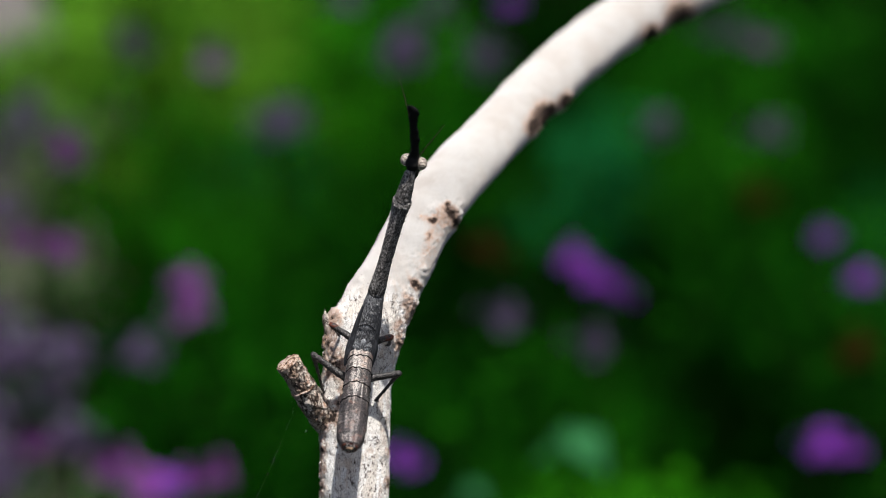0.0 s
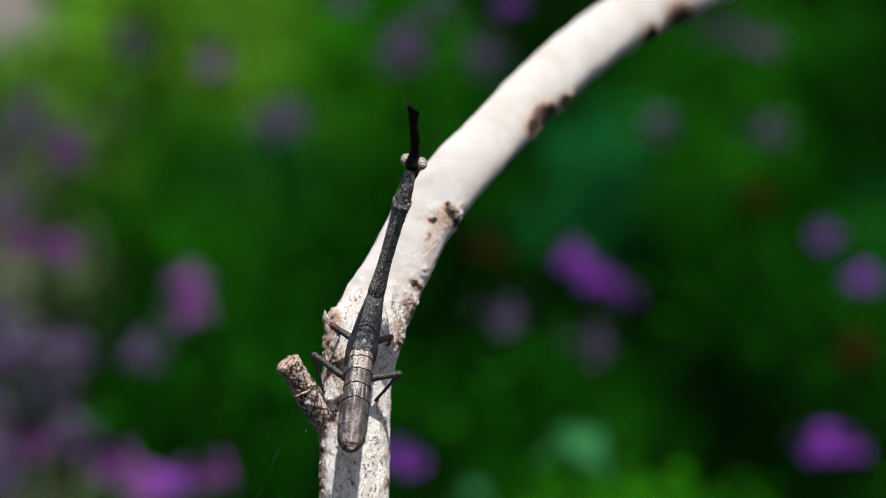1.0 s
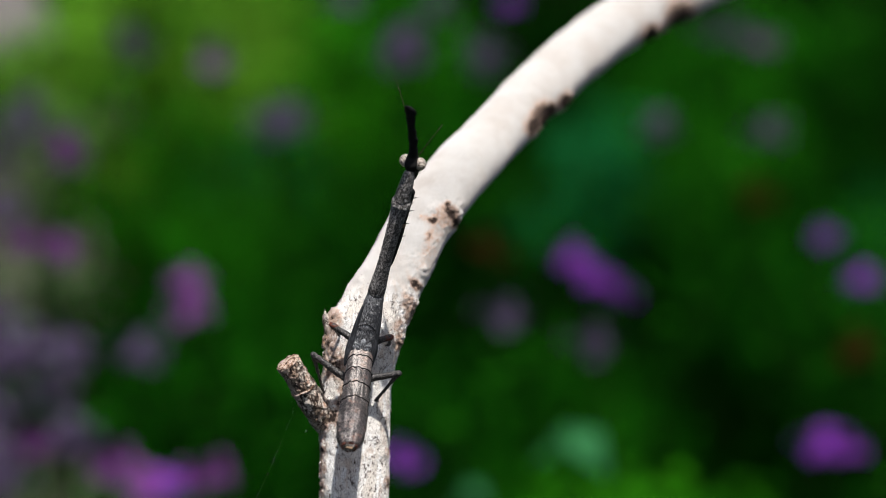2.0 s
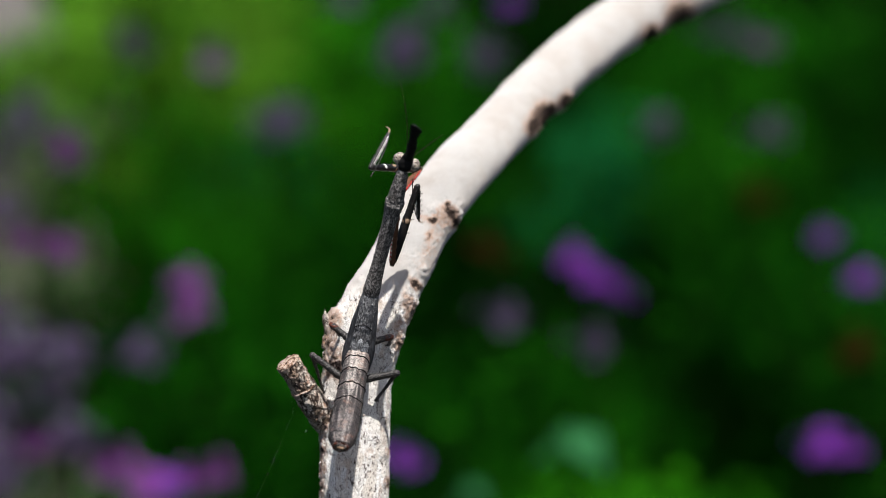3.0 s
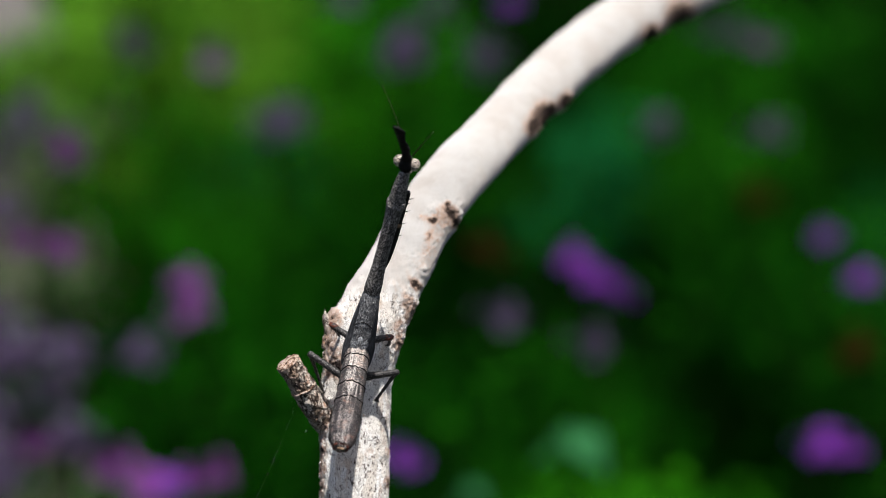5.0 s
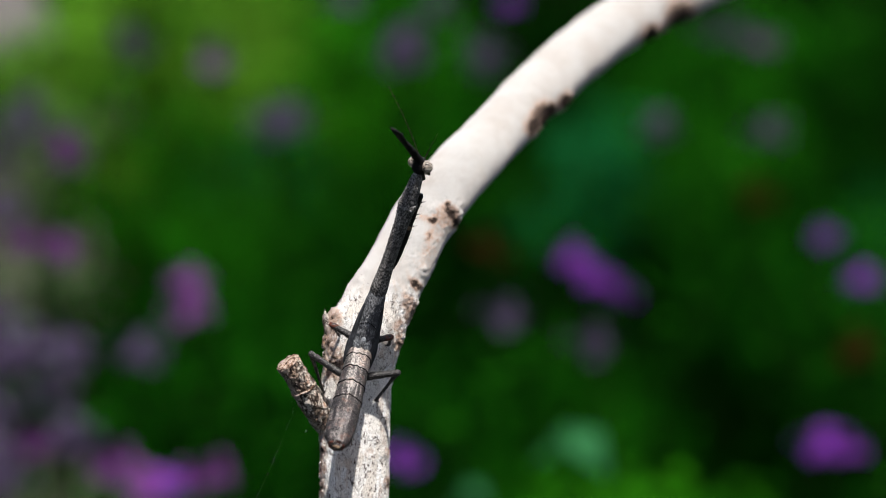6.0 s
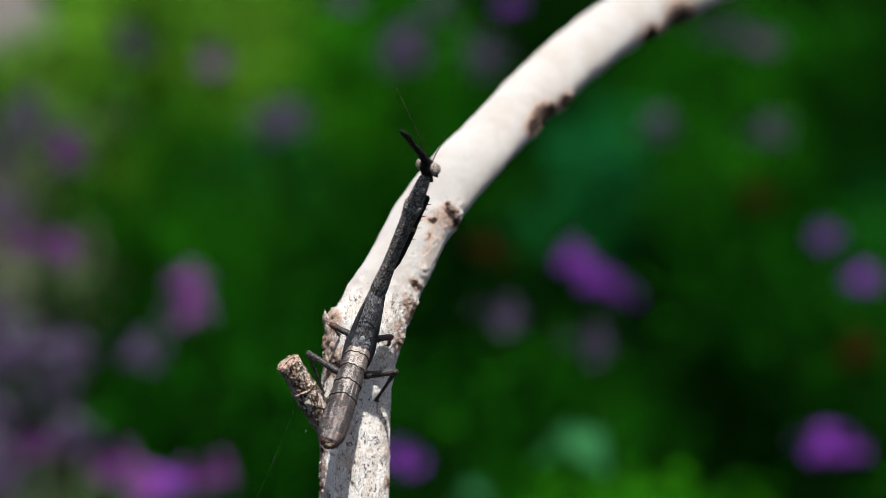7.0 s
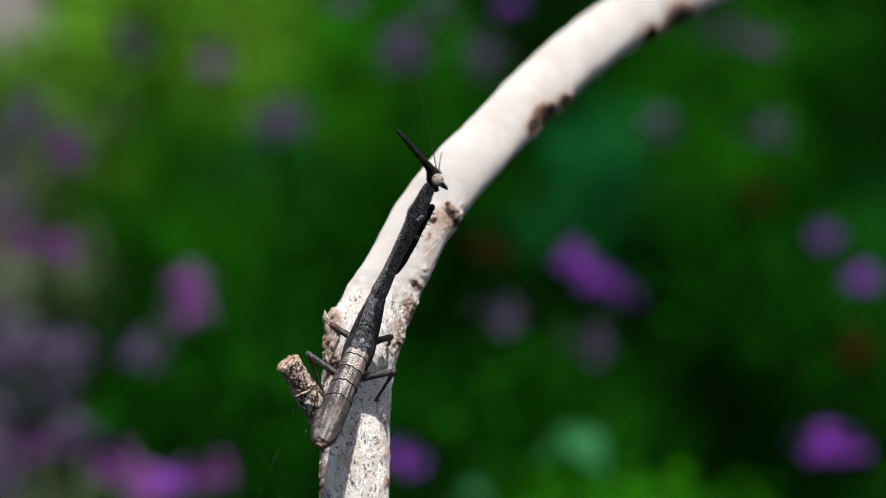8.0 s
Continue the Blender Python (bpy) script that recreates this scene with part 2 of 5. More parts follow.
FORE_SKIN = chitin("black_thigh_skin", (0.010, 0.009, 0.009), (0.11, 0.095, 0.085), 0.56, 0.70, 3000, 0.38)
SCARLET = plain("scarlet_inner_face", (0.55, 0.035, 0.035), 0.5)
IVORY = plain("ivory_bar", (0.72, 0.70, 0.66), 0.5)
KNEE = plain("red_brown_knee", (0.088, 0.027, 0.016), 0.30)
RUST = plain("rusty_coxa", (0.14, 0.060, 0.034), 0.45)
TAN = plain("tan_band", (0.30, 0.20, 0.13), 0.5)
TAIL = plain("dark_red_tail_ring", (0.10, 0.032, 0.020), 0.35)
EYE = eye_material()
ANTENNA = plain("dark_antenna", (0.022, 0.012, 0.010), 0.45, 0.2)
BEAD = plain("pale_antenna_ring", (0.34, 0.31, 0.28), 0.4)
SILK = plain("spider_silk", (0.34, 0.34, 0.34), 0.4)
# darker and brighter greens carry the bed's shade and sun in their colour
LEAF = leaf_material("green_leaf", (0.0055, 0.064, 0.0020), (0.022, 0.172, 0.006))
LEAF_FULL_SHADE = leaf_material("shade_painted_leaf", (0.0007, 0.0080, 0.0004), (0.0024, 0.027, 0.0012))
LEAF_LIT_YELLOW = leaf_material("sun_painted_yellow_leaf", (0.046, 0.155, 0.007), (0.125, 0.32, 0.024))
LEAF_DEEP_SHADE = leaf_material("deep_shade_painted_leaf", (0.0003, 0.0036, 0.0002), (0.0010, 0.0115, 0.0005))
LEAF_HALF_SHADE = leaf_material("half_shade_painted_leaf", (0.0016, 0.021, 0.0007), (0.0065, 0.062, 0.0026))
LEAF_PART_SHADE = leaf_material("part_shade_painted_leaf", (0.0032, 0.042, 0.0013), (0.013, 0.118, 0.0046))
LEAF_LIT = leaf_material("sun_painted_leaf", (0.010, 0.088, 0.002), (0.036, 0.225, 0.006))
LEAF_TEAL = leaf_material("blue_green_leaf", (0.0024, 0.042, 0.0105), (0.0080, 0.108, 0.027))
LEAF_OLIVE = leaf_material("olive_leaf", (0.085, 0.105, 0.062), (0.175, 0.195, 0.130))
LEAF_PALE = leaf_material("pale_green_leaf", (0.016, 0.092, 0.030), (0.045, 0.185, 0.070))
STEM = plain("plant_stem", (0.006, 0.020, 0.003), 0.8, 0.0, 0.3, 80)
PURPLE = leaf_material("purple_petal", (0.19, 0.028, 0.36), (0.37, 0.080, 0.62))
MAUVE = leaf_material("mauve_petal", (0.135, 0.032, 0.175), (0.27, 0.080, 0.33))
FADED = leaf_material("faded_lilac_petal", (0.060, 0.043, 0.086), (0.122, 0.090, 0.168))
SEED_HEAD = leaf_material("dry_seed_head", (0.030, 0.010, 0.004), (0.070, 0.024, 0.010))
STONE = brown_bark_material("stand_in_stone", (0.08, 0.073, 0.07), (0.12, 0.11, 0.105), (0.16, 0.145, 0.14), 20)
SOIL = soil_material()


# ---- mesh helpers ----
def part(name, bm, material, parent=None, label="", smooth=True):
    me = bpy.data.meshes.new(name)
    bm.to_mesh(me)
    bm.free()
    for m in material if isinstance(material, (list, tuple)) else (material,):
        me.materials.append(m)
    if smooth:
        me.polygons.foreach_set("use_smooth", [True] * len(me.polygons))
    ob = new(name, me)
    if parent:
        ob.parent = parent
    if label:
        ob["label"] = label
    return ob


def spline(keys, n):
    """n smooth samples of a list of tuples, evenly in index."""
    keys = [Vector(k) for k in keys]
    out = []
    for i in range(n):
        s = i * (len(keys) - 1) / (n - 1)
        k = min(int(s), len(keys) - 2)
        f = s - k
        p0, p1, p2, p3 = keys[max(k - 1, 0)], keys[k], keys[k + 1], keys[min(k + 2, len(keys) - 1)]
        out.append(p1 + 0.5 * f * ((p2 - p0) + f * ((2 * p0 - 5 * p1 + 4 * p2 - p3) + f * (3 * (p1 - p2) + p3 - p0))))
    return out


def loft(bm, stations, rings=24, n=20, power=2.0, rough=0.0, grain=1.5, caps=True):
    """Rings along +y through stations (y, half width, half height, x, z), in millimetres."""
    rows = []
    for st in spline([tuple(s) + (0,) * (5 - len(s)) for s in stations], rings):
        y, hw, hh, xc, zc = st
        ring = []
        for i in range(n):
            a = 2 * math.pi * i / n
            c, s = math.cos(a), math.sin(a)
            e = 2 / power
            x = xc + hw * math.copysign(abs(c) ** e, c)
            z = zc + hh * math.copysign(abs(s) ** e, s)
            p = Vector((x, y, z))
            if rough:
                p += Vector((c, 0, s)) * rough * noise.noise(p * grain + Vector((7, 3, 1)))
                p += Vector((c, 0, s)) * rough * 0.6 * noise.noise(p * grain * 3.1)
            ring.append(bm.verts.new(p * MM))
        rows.append(ring)
    for a, b in zip(rows, rows[1:]):
        for i in range(n):
            bm.faces.new((a[i], b[i], b[(i + 1) % n], a[(i + 1) % n]))
    if caps:
        bm.faces.new(rows[0])
        bm.faces.new(rows[-1][::-1])
    bmesh.ops.recalc_face_normals(bm, faces=bm.faces)
    return rows


def tube(bm, path, radii, n=10, shape=None, unit=MM):
    """A tube through path; radii as many as points; shape(p, out, s, a) may push each vertex."""
    path = [Vector(p) for p in path]
    side = Vector((1, 0.01, 0.02))
    rows = []
    for k, p in enumerate(path):
        d = (path[min(k + 1, len(path) - 1)] - path[max(k - 1, 0)]).normalized()
        side = (side - d * side.dot(d)).normalized()
        up = d.cross(side)
        ring = []
        for i in range(n):
            a = 2 * math.pi * i / n
            out = side * math.cos(a) + up * math.sin(a)
            r = radii[k]
            if shape:
                r = shape(p + out * r, out, r)
            ring.append(bm.verts.new((p + out * r) * unit))
        rows.append(ring)
    for a, b in zip(rows, rows[1:]):
        for i in range(n):
            bm.faces.new((a[i], a[(i + 1) % n], b[(i + 1) % n], b[i]))
    bm.faces.new(rows[0][::-1])
    bm.faces.new(rows[-1])
    return rows


def ball(bm, centre, size, sub=3, rough=0.0, grain=1.0, unit=MM):
    made = bmesh.ops.create_icosphere(bm, subdivisions=sub, radius=1.0)["verts"]
    c, size = Vector(centre), Vector(size)
    for v in made:
        d = v.co.copy()
        k = 1 + rough * (noise.noise(d * grain + c) + 0.6 * noise.noise(d * grain * 2.7 - c))
        v.co = (c + Vector((d.x * size.x, d.y * size.y, d.z * size.z)) * k) * unit
    return made


# ---- ground ----
def build_ground():
    bm = bmesh.new()
    rows = []
    for k in range(41):
        r = 0.35 * 1.195 ** k
        rows.append([bm.verts.new((r * math.cos(a * math.pi / 24), 1 + r * math.sin(a * math.pi / 24),
                                   0.03 * noise.noise(Vector((r * math.cos(a * math.pi / 24), r * math.sin(a * math.pi / 24), 3)) * 1.4) * min(1, r)))
                     for a in range(48)])
    for a, b in zip(rows, rows[1:]):
        for i in range(48):
            bm.faces.new((a[i], b[i], b[(i + 1) % 48], a[(i + 1) % 48]))
    bm.faces.new(rows[0])
    bmesh.ops.recalc_face_normals(bm, faces=bm.faces)
    tagged(part("ground", bm, SOIL), "garden soil with green growth, shade put into its near-black colour", "ground", kind="structure")


build_ground()


# ---- the branch ----
AXIS = [(0, -1090, -390, 12.0), (-10, -770, -262, 10.5), (-15, -530, -140, 9.6), (-21, -300, -52, 8.6), (-20, -130, -17, 7.8),
        (-19.3, -54.3, -14.5, 7.5), (-19.0, -34.4, -14.5, 7.5), (-18.2, -25.7, -14.5, 7.6), (-16.8, -18.4, -14.5, 7.8), (-13.6, -11.0, -16.5, 7.45), (-9.4, -3.2, -22.0, 7.0), (-4.2, 7.0, -30.0, 6.95), (3.5, 17.2, -40.0, 7.0), (12.3, 26.9, -59.2, 6.8), (22.3, 37.8, -82.0, 7.0), (34.0, 49.1, -108.2, 7.3), (45.9, 58.7, -131.0, 7.5), (58.7, 66.8, -150.2, 7.6),
        (93.9, 84.0, -183.5, 7.0), (140.6, 98.2, -229.0, 5.8), (186.2, 102.2, -267.5, 4.1)]
# swellings: place and how far they reach and stand out
SWELL = [((-24.5, -14.0, -13), 1.7, 1.3), ((-26.0, -19.0, -13), 1.9, 0.9), ((-10.0, -19.4, -12), 1.9, 0.75), ((-23.5, -35, -13), 3.2, 1.3),
         ((-4.4, -4.6, -17.0), 0.9, 0.9), ((2.6, 8.6, -28.3), 1.6, 1.0), ((-1.5, 8.6, -23.7), 1.2, 0.6), ((20.6, 28.4, -65.5), 1.8, 1.1),
         ((31.1, 35.5, -83.9), 2.3, 1.6), ((56.1, 56.2, -136.6), 2.3, 1.4), ((2.6, 5.4, -29.5), 1.6, 0.6), ((-8.0, -11.5, -15.4), 1.6, 0.7), ((-11.0, -8.0, -11.4), 1.2, 0.5)]
# wounds, weathered spots and one painted shadow: place, reach, depth of colour
SCARS_AND_SHADE = [((1.9, 8.0, -27.6), 0.70, 0.92), ((1.2, 10.0, -27.4), 0.6, 0.70), ((2.7, 6.0, -29.4), 0.8, 1.0), ((1.0, 8.2, -26.0), 1.7, 0.36), ((-2.2, 6.2, -23.9), 0.55, 1.0), ((-3.4, 6.6, -23.6), 0.55, 0.55), ((-4.8, 7.0, -23.4), 0.60, 0.62), ((-3.5, 2.7, -21.6), 0.55, 0.95), ((-2.2, 7.2, -23.3), 1.3, 0.24),
         # the next four paint in the groove and shadow below the raised curl
         ((-8.4, -4.8, -15.0), 0.4, 0.50), ((-7.4, -6.3, -14.8), 0.5, 0.70), ((-6.3, -7.5, -14.6), 0.65, 0.98), ((-5.0, -8.3, -15.0), 0.6, 0.90), ((-8.0, -11.2, -13.9), 1.7, 0.55), ((-6.6, -14.5, -16.0), 1.6, 0.60), ((-10.0, -16.6, -10.0), 1.5, 0.40)]
STAINS = [((0.2, 5.5, -25.0), 3.2, 0.28), ((-3.2, 1.0, -21.5), 2.4, 0.27), ((-4.6, -4.0, -18.0), 2.4, 0.30), ((9.0, 20.0, -45.0), 2.6, 0.22), ((24.0, 34.0, -70.0), 3.0, 0.26)]
UPPER_SCARS = [((20.4, 28.5, -64.0), 2.0, 0.85), ((25.6, 31.8, -74.5), 2.0, 1.3), ((22.4, 31.6, -68.0), 2.0, 0.45), ((30.0, 36.0, -83.0), 1.8, 1.1), ((54.2, 55.9, -137.0), 2.7, 1.25), ((63.2, 62.0, -153.0), 4.1, 1.25)]
EDGE_SCARS = [((-24.2, -14.6, -10.5), 2.2, 0.58), ((-24.6, -20.5, -10.0), 2.2, 0.56), ((-24.6, -26.0, -10.5), 2.0, 0.52), ((-26.6, -38.5, -12.0), 1.5, 0.85), ((-26.6, -43.0, -12.5), 1.3, 0.80), ((-26.8, -47.5, -13.0), 1.5, 0.85), ((-26.6, -52.0, -13.0), 1.3, 0.80), ((-11.8, -50.5, -13.0), 1.1, 0.75), ((-11.6, -44.0, -13.0), 1.0, 0.6), ((-23.6, -36.2, -8.6), 1.3, 0.95), ((-22.4, -33.4, -7.6), 0.9, 0.7), ((-22.0, -25.5, -8.0), 1.8, 0.46), ((-21.4, -30.5, -7.6), 1.2, 0.55), ((-9.4, -20.4, -11.5), 1.6, 0.55)]


def scar_at(p):
    total = 0
    for c, s, amp in SCARS_AND_SHADE + STAINS + UPPER_SCARS + EDGE_SCARS:
        d = p - Vector(c)
        d2 = d.x * d.x + d.y * d.y + 0.12 * d.z * d.z
        if d2 < 9 * s * s:
            total += amp * math.exp(-d2 / (2 * s * s))
    return min(total, 1.2)


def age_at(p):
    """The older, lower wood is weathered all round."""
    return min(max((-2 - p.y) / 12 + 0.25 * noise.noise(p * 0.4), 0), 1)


def bark_shape(p, out, r):
    old = 0.25 + 0.75 * min(max((4 - p.y) / 12, 0), 1)
    r += 0.30 * noise.noise(p * 0.16) + 0.16 * old * noise.noise(p * 0.55)
    q = Vector((p.x, p.y * 0.55, p.z))
    ridge = 1 - abs(noise.noise(q * 0.9))
    r += old * (0.12 * (ridge ** 3) + 0.12 * noise.noise(q * 2.4) + 0.08 * noise.noise(q * 5.2))
    for c, s, amp in SWELL:
        d2 = (p - Vector(c)).length_squared
        if d2 < 9 * s * s:
            r += amp * math.exp(-d2 / (2 * s * s)) * (0.75 + 0.9 * noise.noise(p * 1.3))
    wound = scar_at(p)
    if wound > 0.05:
        r += min(wound, 0.7) * (0.8 * noise.noise(p * 1.5) + 0.45 * noise.noise(p * 3.7)) - 0.55 * max(0, wound - 0.6)
    return r


def build_branch():
    bm = bmesh.new()
    coarse = spline(AXIS, 1400)
    dense = []
    for a, b in zip(coarse, coarse[1:]):
        p = Vector(a[:3])
        step = 0.30 if a[1] > -62 and a[0] < 60 else 4.0
        if not dense or (p - Vector(dense[-1][:3])).length >= step:
            gap = (Vector(b[:3]) - p).length
            k = max(1, int(gap / step))
            dense += [a.lerp(b, i / k) for i in range(k)]
    tube(bm, [d[:3] for d in dense], [d[3] for d in dense], 168, bark_shape)
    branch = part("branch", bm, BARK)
    wounds = branch.data.attributes.new("scar", "FLOAT", "POINT")
    wounds.data.foreach_set("value", [scar_at(v.co / MM) for v in branch.data.vertices])
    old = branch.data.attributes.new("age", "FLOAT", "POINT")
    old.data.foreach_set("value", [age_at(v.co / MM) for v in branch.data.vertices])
    branch.matrix_world = STAGE @ Matrix.Translation((0, 0, 1.0 * MM))
    tagged(branch, "pale cream bark branch, curved, rough and sunlit", "branch")
    # the cut side twig
    bm = bmesh.new()
    twig = spline([(-21.5, -40.0, -16.0, 3.6), (-25.0, -37.2, -12.6, 3.4), (-27.0, -34.7, -10.2, 3.0), (-28.8, -31.8, -8.2, 2.8), (-30.4, -29.0, -6.7, 2.65), (-31.9, -26.3, -5.3, 2.55), (-33.1, -24.3, -4.3, 2.6)], 110)

    def rings(p, o, r):
        r += 0.22 * noise.noise(p * 0.6) + 0.20 * noise.noise(p * 2.3) + 0.15 * noise.noise(p * 5.5)
        for at in (-28.6, -33.0, -25.4):
            r += 0.14 * math.exp(-((p.y + 0.4 * p.x - at + 11.5 - 0.9 * noise.noise(p * 0.8)) / 0.30) ** 2)
            r -= 0.16 * math.exp(-((p.y + 0.4 * p.x - at + 12.2 - 0.9 * noise.noise(p * 0.8)) / 0.22) ** 2)
        return r

    tube(bm, [c[:3] for c in twig], [c[3] for c in twig], 72, rings)
    stub = part("cut_twig", bm, STUB_BARK, branch, "short brown twig stub, cut off square")
    bm = bmesh.new()
    tip, way = Vector(twig[-1][:3]), (Vector(twig[-1][:3]) - Vector(twig[-8][:3])).normalized()
    made = ball(bm, (0, 0, 0), (2.6, 2.6, 0.42), 4, 0.20, 2.6)
    turn = way.to_track_quat("Z", "X")
    for v in made:
        v.co = turn @ v.co + (tip + way * 0.05) * MM
    part("cut_face", bm, CUT_WOOD, stub, "weathered orange-brown cut wood")
    # an old leaf scar ringing the stub
    bm = bmesh.new()
    at = 68
    mid, along = Vector(twig[at][:3]), (Vector(twig[at + 3][:3]) - Vector(twig[at - 3][:3])).normalized()
    e1 = along.orthogonal().normalized()
    e2 = along.cross(e1)
    ring = []
    for k in range(41):
        a = k * math.pi / 20
        ring.append(mid + (e1 * math.cos(a) + e2 * math.sin(a)) * (twig[at][3] + 0.10) + along * 0.35 * noise.noise(Vector((math.cos(a), math.sin(a), 2.5)) * 1.8))
    tube(bm, ring, [0.24 + 0.20 * noise.noise(Vector((k * 0.7, 3, 1))) for k in range(41)], 8)
    part("leaf_scar", bm, CUT_WOOD, stub, "rough orange ring round the stub")
    # curled flakes of loose bark on the weathered side
    rnd = random.Random(8)
    for k in range(46):
        y = rnd.uniform(-52, -10)
        near = min(coarse, key=lambda c: abs(c[1] - y) + (0 if c[1] > -60 else 100))
        a = rnd.uniform(2.2, 3.5) if k % 3 else rnd.uniform(-0.4, 2.2)
        out = Vector((math.cos(a), 0, math.sin(a)))
        at = Vector(near[:3]) + out * (near[3] + 0.12)
        bm = bmesh.new()
        size = rnd.uniform(0.35, 0.95) if k % 3 else rnd.uniform(0.15, 0.32)
        ball(bm, (0, 0, 0), (size * rnd.uniform(0.5, 1), size, 0.16), 2, 0.5, 2.3)
        turn = (out + Vector((rnd.uniform(-0.5, 0.5), rnd.uniform(-0.5, 0.5), 0))).to_track_quat("Z", "Y")
        for v in bm.verts:
            v.co = turn @ v.co + at * MM
        part("bark_flake", bm, STUB_BARK if k % 3 == 0 else FLAKE, branch)
    # larger slivers standing off the edge
    for x, y, z, lean, size in ((-25.3, -16.4, -12.5, 0.10, 2.6), (-25.6, -20.0, -12.5, -0.2, 1.7), (-25.6, -23.5, -12.5, 0.1, 1.5), (-25.9, -38.5, -10.5, 0.5, 1.2), (-25.2, -35.0, -9.6, -0.4, 1.0), (-24.0, -33.2, -8.6, 0.9, 1.1)):
        bm = bmesh.new()
        ball(bm, (0, 0, 0), (size * 0.42, size, 0.42), 3, 0.5, 2.1)
        turn = Matrix.Rotation(lean, 3, "Z") @ Matrix.Rotation(-0.9, 3, "Y")
        for v in bm.verts:
            v.co = turn @ v.co + Vector((x, y, z)) * MM
        part("bark_flake", bm, STUB_BARK, branch)
    return branch


branch = build_branch()


def build_silk():
    bm = bmesh.new()
    for a, b, sag in (((-32.4, -35, -12), (-41.5, -56, -9), 0.8), ((-32.9, -30, -12), (-32.5, -36, -12), -0.3)):
        a, b = Vector(a), Vector(b)
        tube(bm, [a.lerp(b, k / 20) + Vector((0, -sag * math.sin(math.pi * k / 20), 0)) for k in range(21)], [0.005] * 21, 5)
    ob = part("spider_thread", bm, SILK)
    ob.matrix_world = STAGE
    bm = bmesh.new()
    ball(bm, (-29.6, -39.3, -9.5), (0.16, 0.26, 0.14), 2, 0.4, 2.0)
    part("fluff", bm, IVORY, ob, "speck of white fluff")
    tagged(ob, "fine pale spider silk threads below the twig stub", "spider silk")


build_silk()


# ---- the mantis ----
mantis = tagged(new("stick_mantis"), "dark grey horned stick mantis clinging to the branch", "mantis")
mantis.matrix_world = STAGE


def cone(bm, at, tip, r):
    at, tip = Vector(at), Vector(tip)
    tube(bm, [at.lerp(tip, k / 4) for k in range(5)], [r * (1 - 0.22 * k) for k in range(5)], 7)


